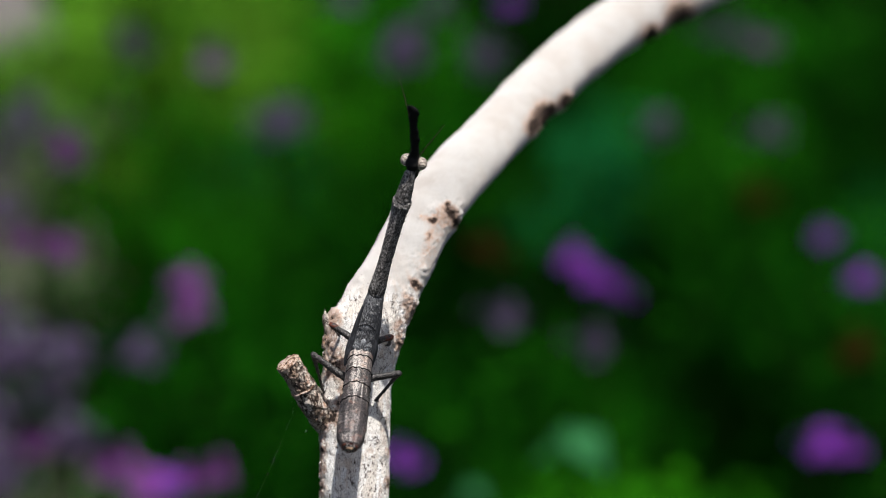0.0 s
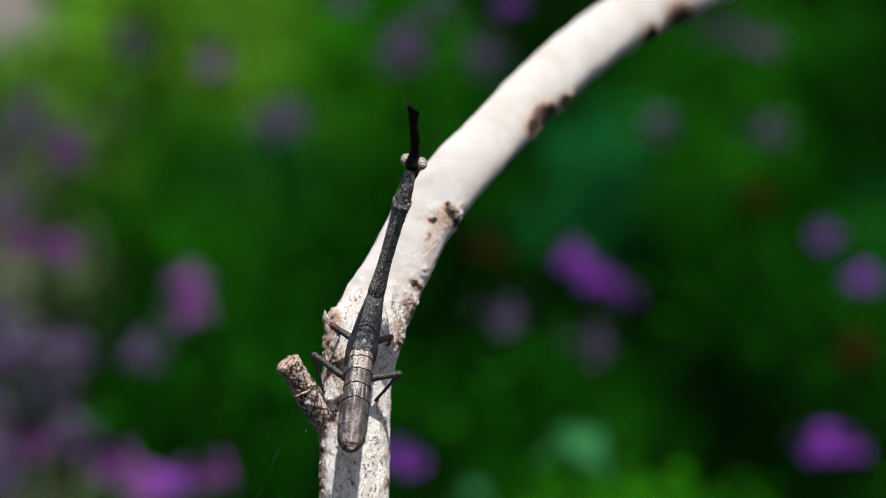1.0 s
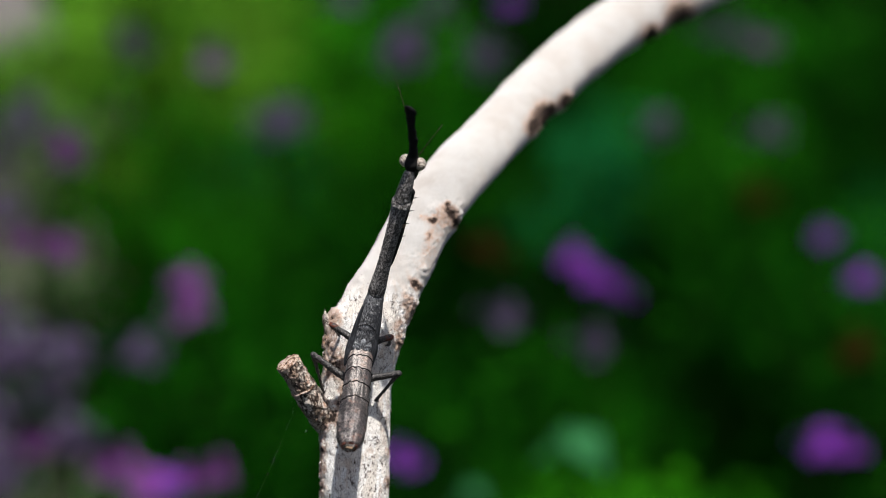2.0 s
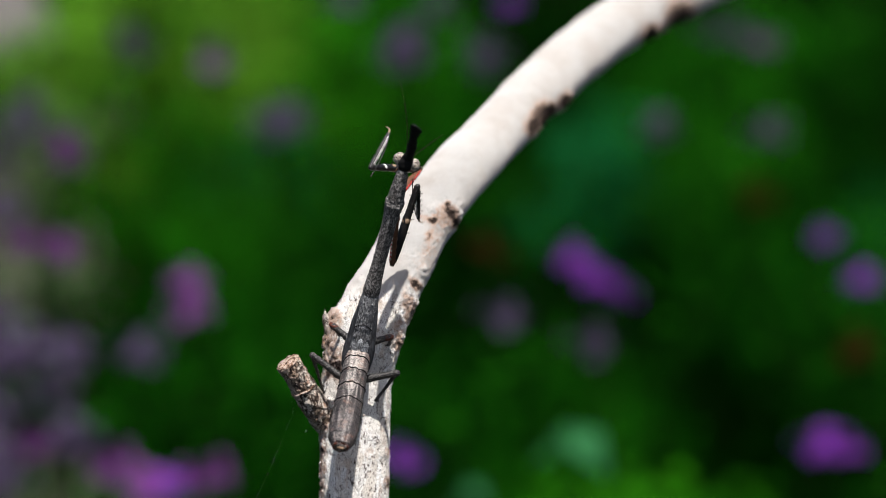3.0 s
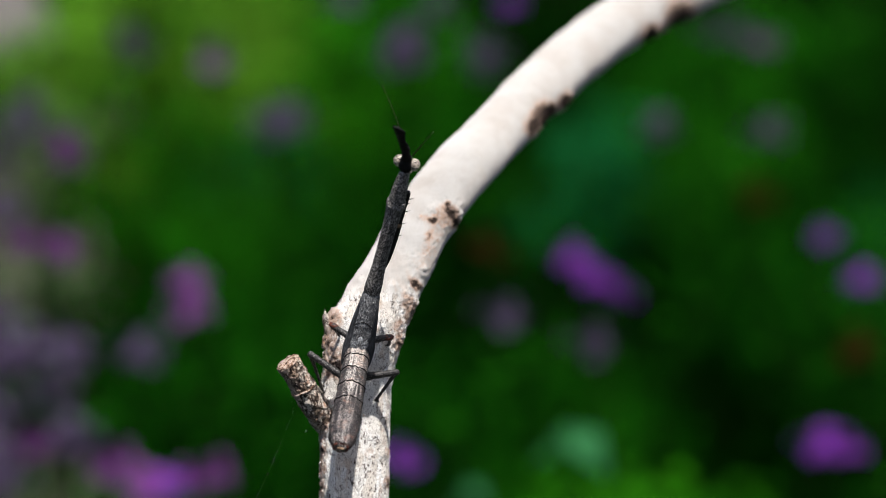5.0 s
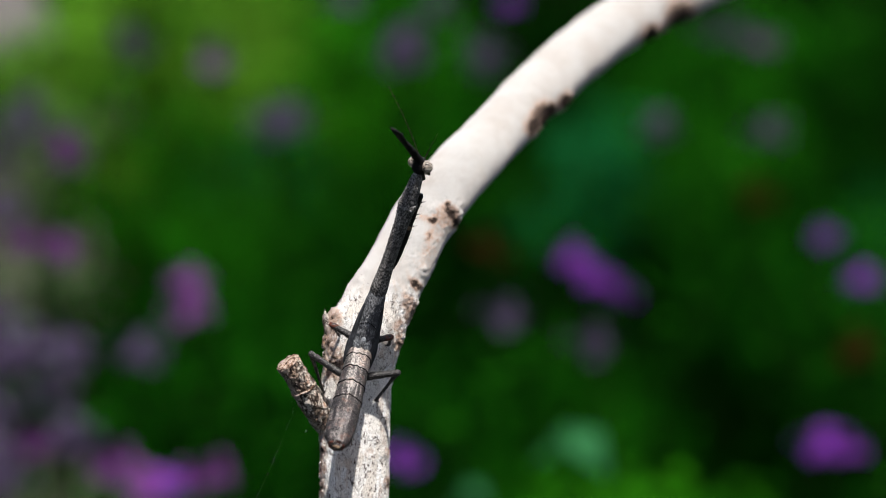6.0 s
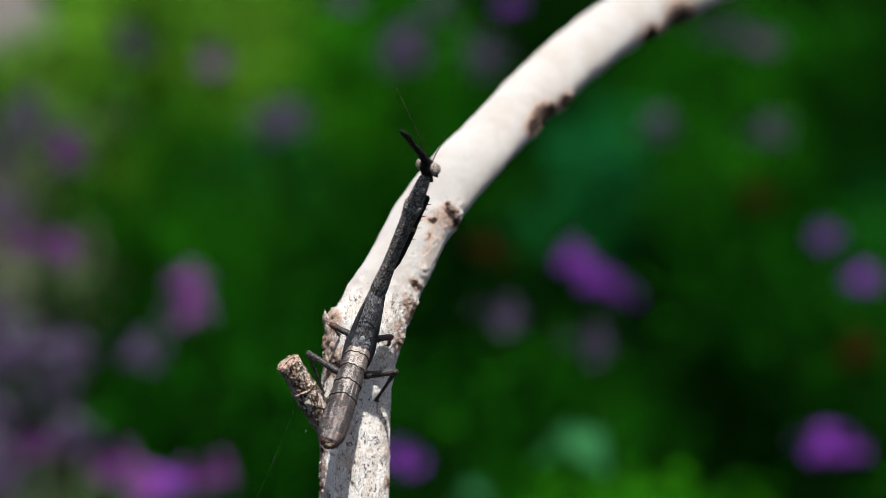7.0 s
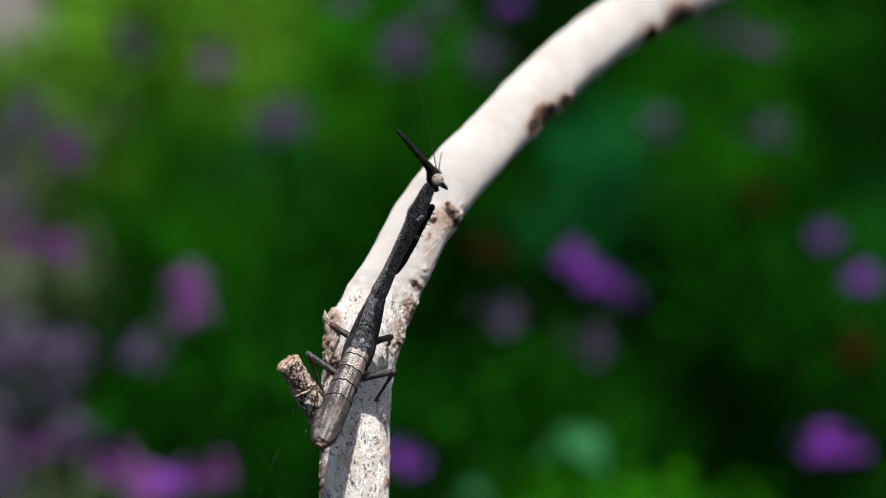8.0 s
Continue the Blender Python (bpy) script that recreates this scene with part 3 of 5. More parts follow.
def build_thorax():
    bm = bmesh.new()
    loft(bm, [(-14.2, 2.1, 1.8, 0, -0.3), (-12.6, 2.55, 2.0, 0, -0.2), (-9.5, 2.55, 2.1, 0, -0.1), (-6, 2.45, 2.0, 0, 0), (-3, 2.22, 1.7, 0, 0.1), (-0.8, 1.93, 1.45, 0, 0.1), (0.3, 1.72, 1.25, 0, 0.05), (0.8, 1.3, 1.0, 0, 0)],
         60, 40, 2.0, 0.10, 1.4)
    # raised keel and the rim behind the fore half
    for v in bm.verts:
        x, y, z = v.co / MM
        if z > 0.4:
            v.co.z += MM * (0.22 * math.exp(-(x / 0.35) ** 2) * (0.6 + 0.5 * noise.noise(Vector((0, y * 1.3, 0)))) + 0.22 * math.exp(-((y + 6.6 + 0.18 * x * x) / 0.25) ** 2) - 0.12 * math.exp(-((y + 7.1 + 0.18 * x * x) / 0.2) ** 2))
    for v in bm.verts:
        v.co.y *= 1.07
    thorax = part("thorax", bm, THORAX_SKIN, mantis)
    for side in (-1, 1):
        for name, pts in (("front_wing_bud", [(-2.4, 1.95, 2.12, 0.40), (-4.2, 1.95, 2.48, 0.65), (-6, 1.9, 2.74, 0.78), (-9.0, 2.1, 3.05, 0.70), (-10.6, 2.7, 3.1, 0.5)]),
                          ("hind_wing_bud", [(-8.2, 1.4, 2.5, 0.8), (-9.6, 1.2, 3.05, 0.95), (-11.2, 1.25, 3.35, 0.9), (-13.0, 1.8, 3.35, 0.75), (-15.0, 2.5, 3.15, 0.5), (-16.0, 2.75, 2.9, 0.35)])):
            bm = bmesh.new()
            grid = []
            for st in spline(pts, 22):
                y, inner, outer, z = st
                row = []
                for k in range(11):
                    f = k / 10
                    x = inner + (outer - inner) * f
                    row.append(bm.verts.new(Vector((side * x, y * 1.07, z + 0.62 * (1 - f * f) + 0.075 * math.cos(f * 34) + 0.05 * noise.noise(Vector((x, y, 4))))) * MM))
                grid.append(row)
            for a, b in zip(grid, grid[1:]):
                for k in range(10):
                    bm.faces.new((a[k], a[k + 1], b[k + 1], b[k]))
            bmesh.ops.recalc_face_normals(bm, faces=bm.faces)
            bmesh.ops.solidify(bm, geom=bm.faces[:], thickness=0.22 * MM)
            part(name, bm, WING, thorax, "charcoal ribbed wing bud")
    bm = bmesh.new()
    arc = [(2.05 * a / 14, -6.2 - 1.5 * (a / 14) ** 2, 0.06 + 2.08 * math.sqrt(1 - (2.05 * a / 14 / 2.42) ** 2)) for a in range(-14, 15)]
    tube(bm, arc, [0.08 + 0.025 * math.sin(k * 2.1) for k in range(29)], 7)
    part("collar", bm, BLACK, thorax, "black curved rim across the back")
    for side in (-1, 1):
        bm = bmesh.new()
        tube(bm, spline([(side * 0.75, -0.6, 1.28), (side * 1.15, -3.0, 1.55), (side * 1.3, -5.8, 1.78)], 20), [0.11 + 0.04 * math.sin(k * 1.7) for k in range(20)], 7)
        part("side_ridge", bm, THORAX_SKIN, thorax)
    # silvery folds that fan out over the back between the wing buds
    def top(x, y):
        return 0.10 + 2.08 * math.sqrt(max(0, 1 - (x / 2.6) ** 2)) + 0.15

    for side in (-1, 1):
        for k in range(15):
            a = -0.36 + k * 0.085
            start = Vector((side * (0.12 + 0.02 * k), -12.3 + 0.075 * k, 0))
            end = start + Vector((side * math.cos(a), math.sin(a) * 1.25, 0)) * (1.9 - 0.05 * abs(k - 7))
            pts = []
            for q in range(9):
                p = start.lerp(end, q / 8)
                pts.append((p.x, p.y, top(p.x, p.y) + 0.04 * math.sin(q * 0.8 + k)))
            bm = bmesh.new()
            tube(bm, pts, [0.135 - 0.0125 * q for q in range(9)], 6)
            part("back_fold", bm, PALE, thorax, "silvery fold of the back membrane")
    bm = bmesh.new()
    ball(bm, (0, -13.0, 2.05), (0.62, 0.85, 0.42), 3, 0.18, 2.2)
    hump = part("back_hump", bm, PALE, thorax, "grey hump before the abdomen")
    bm = bmesh.new()
    ball(bm, (0, -10.7, 2.02), (0.62, 1.25, 0.36), 3, 0.25, 2.0)
    part("back_membrane", bm, PALE, thorax, "silvery grey membrane between the wing buds")
    for side in (-1, 1):
        bm = bmesh.new()
        ball(bm, (side * 0.24, -13.1, 2.42), (0.12, 0.17, 0.08), 2)
        part("dark_dot", bm, BLACK, hump)
        for x, y, r in ((1.45, -9.2, 0.36), (0.85, -1.6, 0.26), (0.45, -3.6, 0.22), (0.55, -5.4, 0.24)):
            bm = bmesh.new()
            ball(bm, (side * x, y, top(x, y) - 0.10 - (0.55 if y > -2 else 0.30 if y > -6 else 0)), (r * 0.8, r * 1.2, r * 0.5), 2, 0.45, 2.5)
            part("tubercle", bm, THORAX_SKIN, thorax)
    return thorax


def build_abdomen():
    """Runs along -y from its own origin at the waist."""
    bm = bmesh.new()
    loft(bm, [(0.9, 1.9, 1.6, 0, -0.2), (-1, 2.45, 1.95, 0, -0.15), (-8, 2.5, 2.0), (-15, 2.5, 1.95), (-20.6, 2.1, 1.7), (-21.7, 1.4, 1.2)], 40, 28, 2.1, 0.05)
    for v in bm.verts:
        v.co.y *= 1.46
    abdomen = part("abdomen", bm, MID_SKIN, mantis, "mottled grey-brown segmented abdomen")
    cuts = [0.6, -2.4, -5.4, -8.8, -12.2, -15.2, -17.8, -19.8, -21.4]
    for k, (a, b) in enumerate(zip(cuts, cuts[1:])):
        def half(y):
            return float(np.interp(-y, [-1, 0.5, 3, 8, 13, 17, 20, 21.6], [2.42, 2.58, 2.72, 2.84, 2.98, 3.08, 2.82, 1.80]))
        bm = bmesh.new()
        n = 32
        rows = []
        for i in range(23):
            f = i / 22
            y = a + (b - a) * f
            step = 1.0 if k < 4 else 0.45
            hw = half(y) * (1 - step * (0.035 - 0.05 * f)) + (0.06 * step if f > 0.9 else 0)
            if f == 1:
                hw -= 0.12 * step
            ring = []
            for j in range(n + 1):
                t = math.pi * (j / n) * 1.16 - 0.08 * math.pi
                c, s = math.cos(t), math.sin(t)
                wave = (0.10 * math.cos(t * 4 + k) + 0.22 * s + 0.12 * noise.noise(Vector((t * 2, k, 0)))) * f
                keel = 0.26 * math.exp(-((t - math.pi / 2) / 0.13) ** 2) + 0.20 * math.exp(-((t - 1.05) / 0.1) ** 2) + 0.20 * math.exp(-((t - 2.09) / 0.1) ** 2)
                p = Vector((hw * c, (y - wave) * 1.46, hw * 0.80 * s + keel))
                p += Vector((c, 0, s)) * (0.10 * noise.noise(p * 1.6) + 0.07 * noise.noise(p * 4.5))
                ring.append(bm.verts.new(p * MM))
            rows.append(ring)
        for r0, r1 in zip(rows, rows[1:]):
            for j in range(n):
                bm.faces.new((r0[j], r0[j + 1], r1[j + 1], r1[j])).material_index = int(k < 4 and r1 is rows[-1])
        bmesh.ops.recalc_face_normals(bm, faces=bm.faces)
        bmesh.ops.solidify(bm, geom=bm.faces[:], thickness=0.18 * MM)
        part("back_plate", bm, (PLATE_SKIN if k < 2 else FRONT_SKIN if k < 4 else MID_SKIN if k < 5 else TAIL_SKIN, BLACK), abdomen)
    bm = bmesh.new()
    ring = [(1.45 * math.cos(a * math.pi / 14), -31.5, 1.12 * math.sin(a * math.pi / 14)) for a in range(29)]
    tube(bm, ring, [0.22 + 0.07 * math.sin(a * 1.3) for a in range(28)] + [0.27], 8)
    part("tail_ring", bm, TAIL, abdomen, "dark red ring round the tail tip")
    bm = bmesh.new()
    ball(bm, (0.1, -31.7, 0.0), (0.75, 0.35, 0.34), 3, 0.35, 2)
    part("tail_tip", bm, TAN, abdomen, "pale tip inside the tail ring")
    return abdomen


def build_prothorax():
    bm = bmesh.new()
    loft(bm, [(-0.3, 1.25, 1.1), (0.5, 1.78, 1.4), (2.5, 1.74, 1.45), (7, 1.42, 1.35), (12, 1.42, 1.38), (17, 1.52, 1.45), (19.6, 1.72, 1.58), (21.2, 2.0, 1.75), (22.0, 2.0, 1.75), (22.7, 1.70, 1.55), (25, 1.52, 1.45), (27.2, 1.30, 1.2), (28.4, 1.05, 0.95), (28.9, 0.7, 0.65)],
         130, 44, 2.25, 0.09, 1.7)
    for v in bm.verts:
        v.co.y *= 1.045
        x, y, z = v.co / MM
        if z > 0:
            v.co.z += MM * (0.28 * math.exp(-(x / 0.4) ** 2) + 0.15 * math.exp(-((y - 22.12 + 0.25 * math.cos(x * 1.6)) / 0.35) ** 2) - 0.20 * math.exp(-((y - 23.10 + 0.25 * math.cos(x * 1.6)) / 0.22) ** 2))
    prothorax = part("prothorax", bm, SKIN, mantis, "long speckled grey-black neck shield")
    # pale collar knobs with a dark notch on each side of the keel
    for side in (-1, 1):
        bm = bmesh.new()
        ball(bm, (side * 1.02, 22.05, 1.62), (0.52, 0.34, 0.22), 3, 0.35, 2.4)
        part("collar_knob", bm, COLLAR_SKIN, prothorax, "pale grey knob of the collar")
        bm = bmesh.new()
        ball(bm, (side * 0.80, 22.95, 1.42), (0.34, 0.16, 0.12), 2, 0.2, 2.4)
        part("collar_notch", bm, BLACK, prothorax)
    rnd = random.Random(5)
    bm = bmesh.new()
    for side in (-1, 1):
        for k in range(58):
            y = 0.8 + k * 0.494 + rnd.uniform(-0.26, 0.26)
            hw = float(np.interp(y / 1.045, [0, 0.5, 7, 12, 17, 21.2, 22.7, 25, 28.6], [1.3, 1.66, 1.42, 1.42, 1.52, 2.0, 1.7, 1.52, 1.1]))
            ball(bm, (side * (hw - 0.02), y, rnd.uniform(-0.2, 0.3)), (0.10 * rnd.uniform(0.6, 1.3), 0.12, 0.12), 1)
    tagged(part("edge_grains", bm, SKIN, prothorax, "tiny grains along both edges"), "tiny grains along both edges", kind="stuff")
    bm = bmesh.new()
    loft(bm, [(-1.2, 1.18, 1.0), (-0.5, 1.22, 1.05), (0.6, 1.3, 1.1)], 8, 24)
    part("joint_skin", bm, RUST, prothorax, "rusty brown soft skin at the joint")
    return prothorax


def build_head():
    bm = bmesh.new()
    loft(bm, [(-2.3, 0.35, 0.3, 0, -3.5), (-1.7, 0.72, 0.6, 0, -3.0), (-0.7, 1.1, 0.9, 0, -2.1), (0.2, 1.6, 1.2, 0, -1.2), (1.3, 1.75, 1.25, 0, -0.8), (2.4, 1.45, 1.05, 0, -0.5), (3.4, 0.95, 0.8, 0, -0.3)], 36, 24, 2.0, 0.08, 1.8)
    head = part("head", bm, HEAD_SKIN, mantis, "black horned triangular head")
    for side in (-1, 1):
        bm = bmesh.new()
        ball(bm, (0, 0, 0), (1.18, 1.38, 1.34), 4)
        eye = part("eye", bm, EYE, head, "cream eye with dark swirling stripes")
        eye.location = Vector((side * 1.78, 1.63, -0.68)) * MM
        eye.rotation_euler = (0.2, side * 0.4, side * 0.35)
    bm = bmesh.new()
    horn = [(-0.3, 0.9, 0.6, 0, 0.0), (0.5, 1.35, 0.85, 0, 0.25), (1.6, 1.55, 0.95, 0, 0.25), (2.7, 1.25, 1.0, 0.05, 0.1), (3.84, 0.98, 1.15, 0.12, 0.6), (5.66, 0.92, 0.97, 0.2, 1.9), (7.01, 1.12, 0.89, 0.28, 2.9), (7.87, 0.9, 0.81, 0.12, 3.5), (8.93, 0.98, 0.74, 0.12, 4.3), (9.7, 0.84, 0.68, -0.05, 4.9), (11.04, 1.05, 0.61, -0.05, 5.8), (12, 1.0, 0.57, 0.0, 6.5), (12.77, 1.34, 0.54, 0.05, 7.0), (13.54, 1.22, 0.43, -0.1, 7.6), (14.21, 0.62, 0.34, -0.55, 8.0)]
    loft(bm, horn, 90, 22, 1.8, 0.14, 1.5)
    part("horn", bm, BLACK, head, "flat black lobed horn")
    for side, way, length, name in ((-1, (-6.7, 15.7, 1.4), 17.1, "antenna"), (1, (4.5, 8.2, 1.1), 9.4, "antenna")):
        bm = bmesh.new()
        way = Vector(way).normalized()
        base = Vector((side * 0.55, 2.7, -1.2))
        pts, rad = [], []
        steps = int(length / 0.15)
        for k in range(steps):
            s = k / (steps - 1)
            pts.append(base + way * length * s + Vector((0, 0.5, 0.6)) * math.sin(s * 2.2) * (0.7 if side < 0 else 0.2) + Vector((0.75 if side < 0 else 0, 0, 0)) * math.sin(math.pi * s))
            rad.append((0.140 - 0.070 * s) * (1.25 if (k // 2) % 2 else 0.62))
        tube(bm, pts, rad, 8)
        ball(bm, base, (0.3, 0.35, 0.3), 2)
        antenna = part(name, bm, ANTENNA, head, "thin beaded dark antenna")
        bm = bmesh.new()
        for k in range(9, steps, 4):
            if side < 0 or k > steps - 10:
                ball(bm, pts[k], (rad[k] * 1.25, rad[k] * 1.1, rad[k] * 1.25), 1)
        tagged(part("pale_beads", bm, BEAD, antenna, "row of tiny pale rings"), "row of tiny pale rings", kind="stuff")
    bm = bmesh.new()
    loft(bm, [(-2.0, 0.95, 0.85, 0, -0.9), (-0.6, 0.95, 0.9, 0, -0.6), (1.0, 1.0, 0.8, 0, -0.5)], 10, 20)
    part("neck", bm, HEAD_SKIN, head)
    bm = bmesh.new()
    ball(bm, (0, 2.3, -1.75), (0.55, 0.5, 0.4), 2, 0.1)
    part("brow", bm, PALE, head, "small pale patch before the horn")
    return head


def limb(name, length, stations, material, label=""):
    bm = bmesh.new()
    loft(bm, [(y * length, r, r * 1.1) for y, r in stations], 48, 16, 2.0, 0.15, 2.4)
    ob = part(name, bm, material, mantis, label)
    return ob


def walking_leg(side, pair, femur, tibia):
    f = limb(pair + "_femur", femur, [(-0.03, 0.45), (0.05, 0.75), (0.3, 0.78), (0.7, 0.64), (0.93, 0.68), (1.0, 0.62), (1.04, 0.35)], LEG, "mottled dark thigh")
    bm = bmesh.new()
    ball(bm, (0, femur * (0.90 if pair == "middle" else 0.985), 0.02), (0.74, 1.30, 0.78) if pair == "middle" else (0.70, 0.85, 0.72), 3, 0.16, 2)
    part("knee", bm, KNEE if pair == "middle" else LEG, f, "red-brown knee" if pair == "middle" else "")
    t = limb(pair + "_tibia", tibia, [(-0.02, 0.45), (0.06, 0.50), (0.3, 0.36), (0.65, 0.30), (0.9, 0.32), (1.0, 0.38), (1.03, 0.22)], LEG, "slim dark shin")
    bm = bmesh.new()
    # the foot: the hind one that grips the open bark bends back along it
    way = Vector((-0.52, 0.42, 0.70)) if side > 0 and pair == "hind" else Vector((0.08 * side, 1.0, -0.08))
    heel, reach = Vector((0, tibia, 0)), 4.4 if side > 0 and pair == "hind" else 3.1
    tip = heel + way.normalized() * reach
    tube(bm, [heel.lerp(tip, k / 23) for k in range(24)], [0.24 - 0.09 * abs(math.sin(k * 0.9)) for k in range(24)], 8)
    for c in (-1, 1):
        cone(bm, tip - way * 0.1, tip + way * 0.4 + Vector((0.5 * c, 0, -0.2)), 0.12)
    part("tarsus", bm, LEG, t)
    for k in range(7):
        bm = bmesh.new()
        y = tibia * (0.22 + 0.11 * k)
        cone(bm, (0.24 * (-1) ** k, y, -0.1), (0.62 * (-1) ** k, y + 0.28, -0.2), 0.09)
        part("bristle", bm, LEG, t)
    return f, t


COXA, FEMUR, TIBIA = 15.0, 17.5, 8.6


def grasping_leg(side):
    c = limb("front_coxa", COXA, [(-0.02, 0.4), (0.06, 0.70), (0.4, 0.62), (0.8, 0.55), (0.97, 0.60), (1.02, 0.35)], RUST, "rusty red-brown front coxa")
    bm = bmesh.new()
    loft(bm, [(COXA * y, 0.26, 0.12, 0, z) for y, z in ((0.22, 0.62), (0.4, 0.66), (0.7, 0.62), (0.95, 0.60))], 14, 10)
    part("inner_face", bm, SCARLET, c, "scarlet stripe along the inner side")
    for k in range(7):
        bm = bmesh.new()
        ball(bm, (-side * 0.30, COXA * (0.48 + 0.07 * k), 0.66), (0.30, 0.26, 0.12), 2)
        part("pale_bar", bm, IVORY, c, "ivory bar beside the scarlet stripe")
    f = limb("front_femur", FEMUR, [(-0.03, 0.40), (0.05, 0.70), (0.2, 0.88), (0.45, 0.85), (0.75, 0.68), (0.95, 0.62), (1.0, 0.52), (1.02, 0.3)], FORE_SKIN, "black front thigh")
    for y, w in ((0.56, 0.5),):
        bm = bmesh.new()
        r = 0.82
        loft(bm, [(FEMUR * y - w, r, r * 1.1), (FEMUR * y, r + 0.03, r * 1.1 + 0.03), (FEMUR * y + w, r - 0.05, r * 1.1 - 0.05)], 8, 20, 2.0, 0.03)
        part("tan_band", bm, TAN, f, "tan band round the thigh")
    for y, w, r in ((0.12, 0.55, 0.78), (0.33, 0.40, 0.90), (0.74, 0.35, 0.70)):
        bm = bmesh.new()
        loft(bm, [(FEMUR * y - w, r, r * 1.1, -side * 0.06, 0), (FEMUR * y, r + 0.02, r * 1.1, -side * 0.06, 0), (FEMUR * y + w, r - 0.03, r * 1.06, -side * 0.06, 0)], 6, 18, 2.0, 0.03)
        bmesh.ops.delete(bm, geom=[v for v in bm.verts if -side * v.co.x < 0.15 * MM], context="VERTS")
        part("pale_patch", bm, IVORY, f, "ivory patch on the inner side")
    for k in range(7):
        bm = bmesh.new()
        y = FEMUR * (0.40 + 0.085 * k)
        cone(bm, (0.15 * (-1) ** k, y, -0.6), (0.25 * (-1) ** k, y + 0.35, -1.75 + 0.3 * (k % 2)), 0.15)
        part("spine", bm, BLACK, f)
    for k in range(5):
        bm = bmesh.new()
        y = FEMUR * (0.36 + 0.12 * k)
        cone(bm, (-side * 0.55, y, 0.1 * (-1) ** k), (-side * (1.75 - 0.3 * (k % 2)), y + 0.3, 0.15 * (-1) ** k), 0.16)
        part("spine", bm, BLACK, f)
    t = limb("front_tibia", TIBIA, [(-0.03, 0.38), (0.06, 0.50), (0.5, 0.42), (0.88, 0.38), (1.0, 0.34)], LEG, "dark spiny front shin")
    bm = bmesh.new()
    tube(bm, spline([(0, TIBIA * 0.98, 0), (0, TIBIA + 0.7, -0.15), (0, TIBIA + 1.2, -0.7), (0, TIBIA + 1.3, -1.4)], 14), [0.29 - 0.019 * k for k in range(14)], 8)
    part("claw", bm, TAN, t, "pale hooked claw")
    for x in (-0.22, 0.24):
        bm = bmesh.new()
        tube(bm, spline([(x, TIBIA * 0.10, 0.48), (x * 1.1, TIBIA * 0.5, 0.46), (x, TIBIA * 0.92, 0.38)], 16), [0.075 + 0.02 * math.sin(k * 1.9) for k in range(16)], 6)
        part("pale_stripe", bm, IVORY, t, "thin pale stripe along the shin")
    for k in range(9):
        bm = bmesh.new()
        y = TIBIA * (0.16 + 0.085 * k)
        cone(bm, (0.1 * (-1) ** k, y, -0.28), (0.3 * (-1) ** k, y + 0.25, -1.05), 0.10)
        part("spine", bm, BLACK, t)
    bm = bmesh.new()
    tube(bm, spline([(0.1, TIBIA * 0.9, 0.5), (0.3, TIBIA * 0.5, 0.95), (0.4, 0.3, 1.0), (0.5, -1.0, 0.9), (0.5, -1.8, 0.8)], 30), [0.13 - 0.04 * abs(math.sin(k * 0.8)) for k in range(30)], 7)
    part("front_tarsus", bm, LEG, t, "thin folded foot")
    return c, f, t


build_thorax()
abdomen = build_abdomen()
prothorax = build_prothorax()
head = build_head()
head.scale = (0.96, 0.96, 0.96)
hind_l, hind_r = walking_leg(-1, "hind", 9.2, 11.0), walking_leg(1, "hind", 7.8, 9.0)
mid_l, mid_r = walking_leg(-1, "middle", 6.6, 5.0), walking_leg(1, "middle", 5.6, 4.6)
fore_l, fore_r = grasping_leg(-1), grasping_leg(1)


# ---- the flower bed ----
def leaf_verts(bm, base, way, up, length, width, slot=0):
    way = way.normalized()
    side = way.cross(up).normalized()
    nrm = side.cross(way)
    mid = base + way * length * 0.5 + nrm * length * 0.06
    tip = base + way * length - nrm * length * 0.10
    vs = [bm.verts.new(p) for p in (base, mid + side * width * 0.5 + nrm * width * 0.15, tip, mid - side * width * 0.5 + nrm * width * 0.15, mid)]
    for a, b, c in ((0, 1, 4), (1, 2, 4), (2, 3, 4), (3, 0, 4)):
        bm.faces.new((vs[a], vs[b], vs[c])).material_index = slot


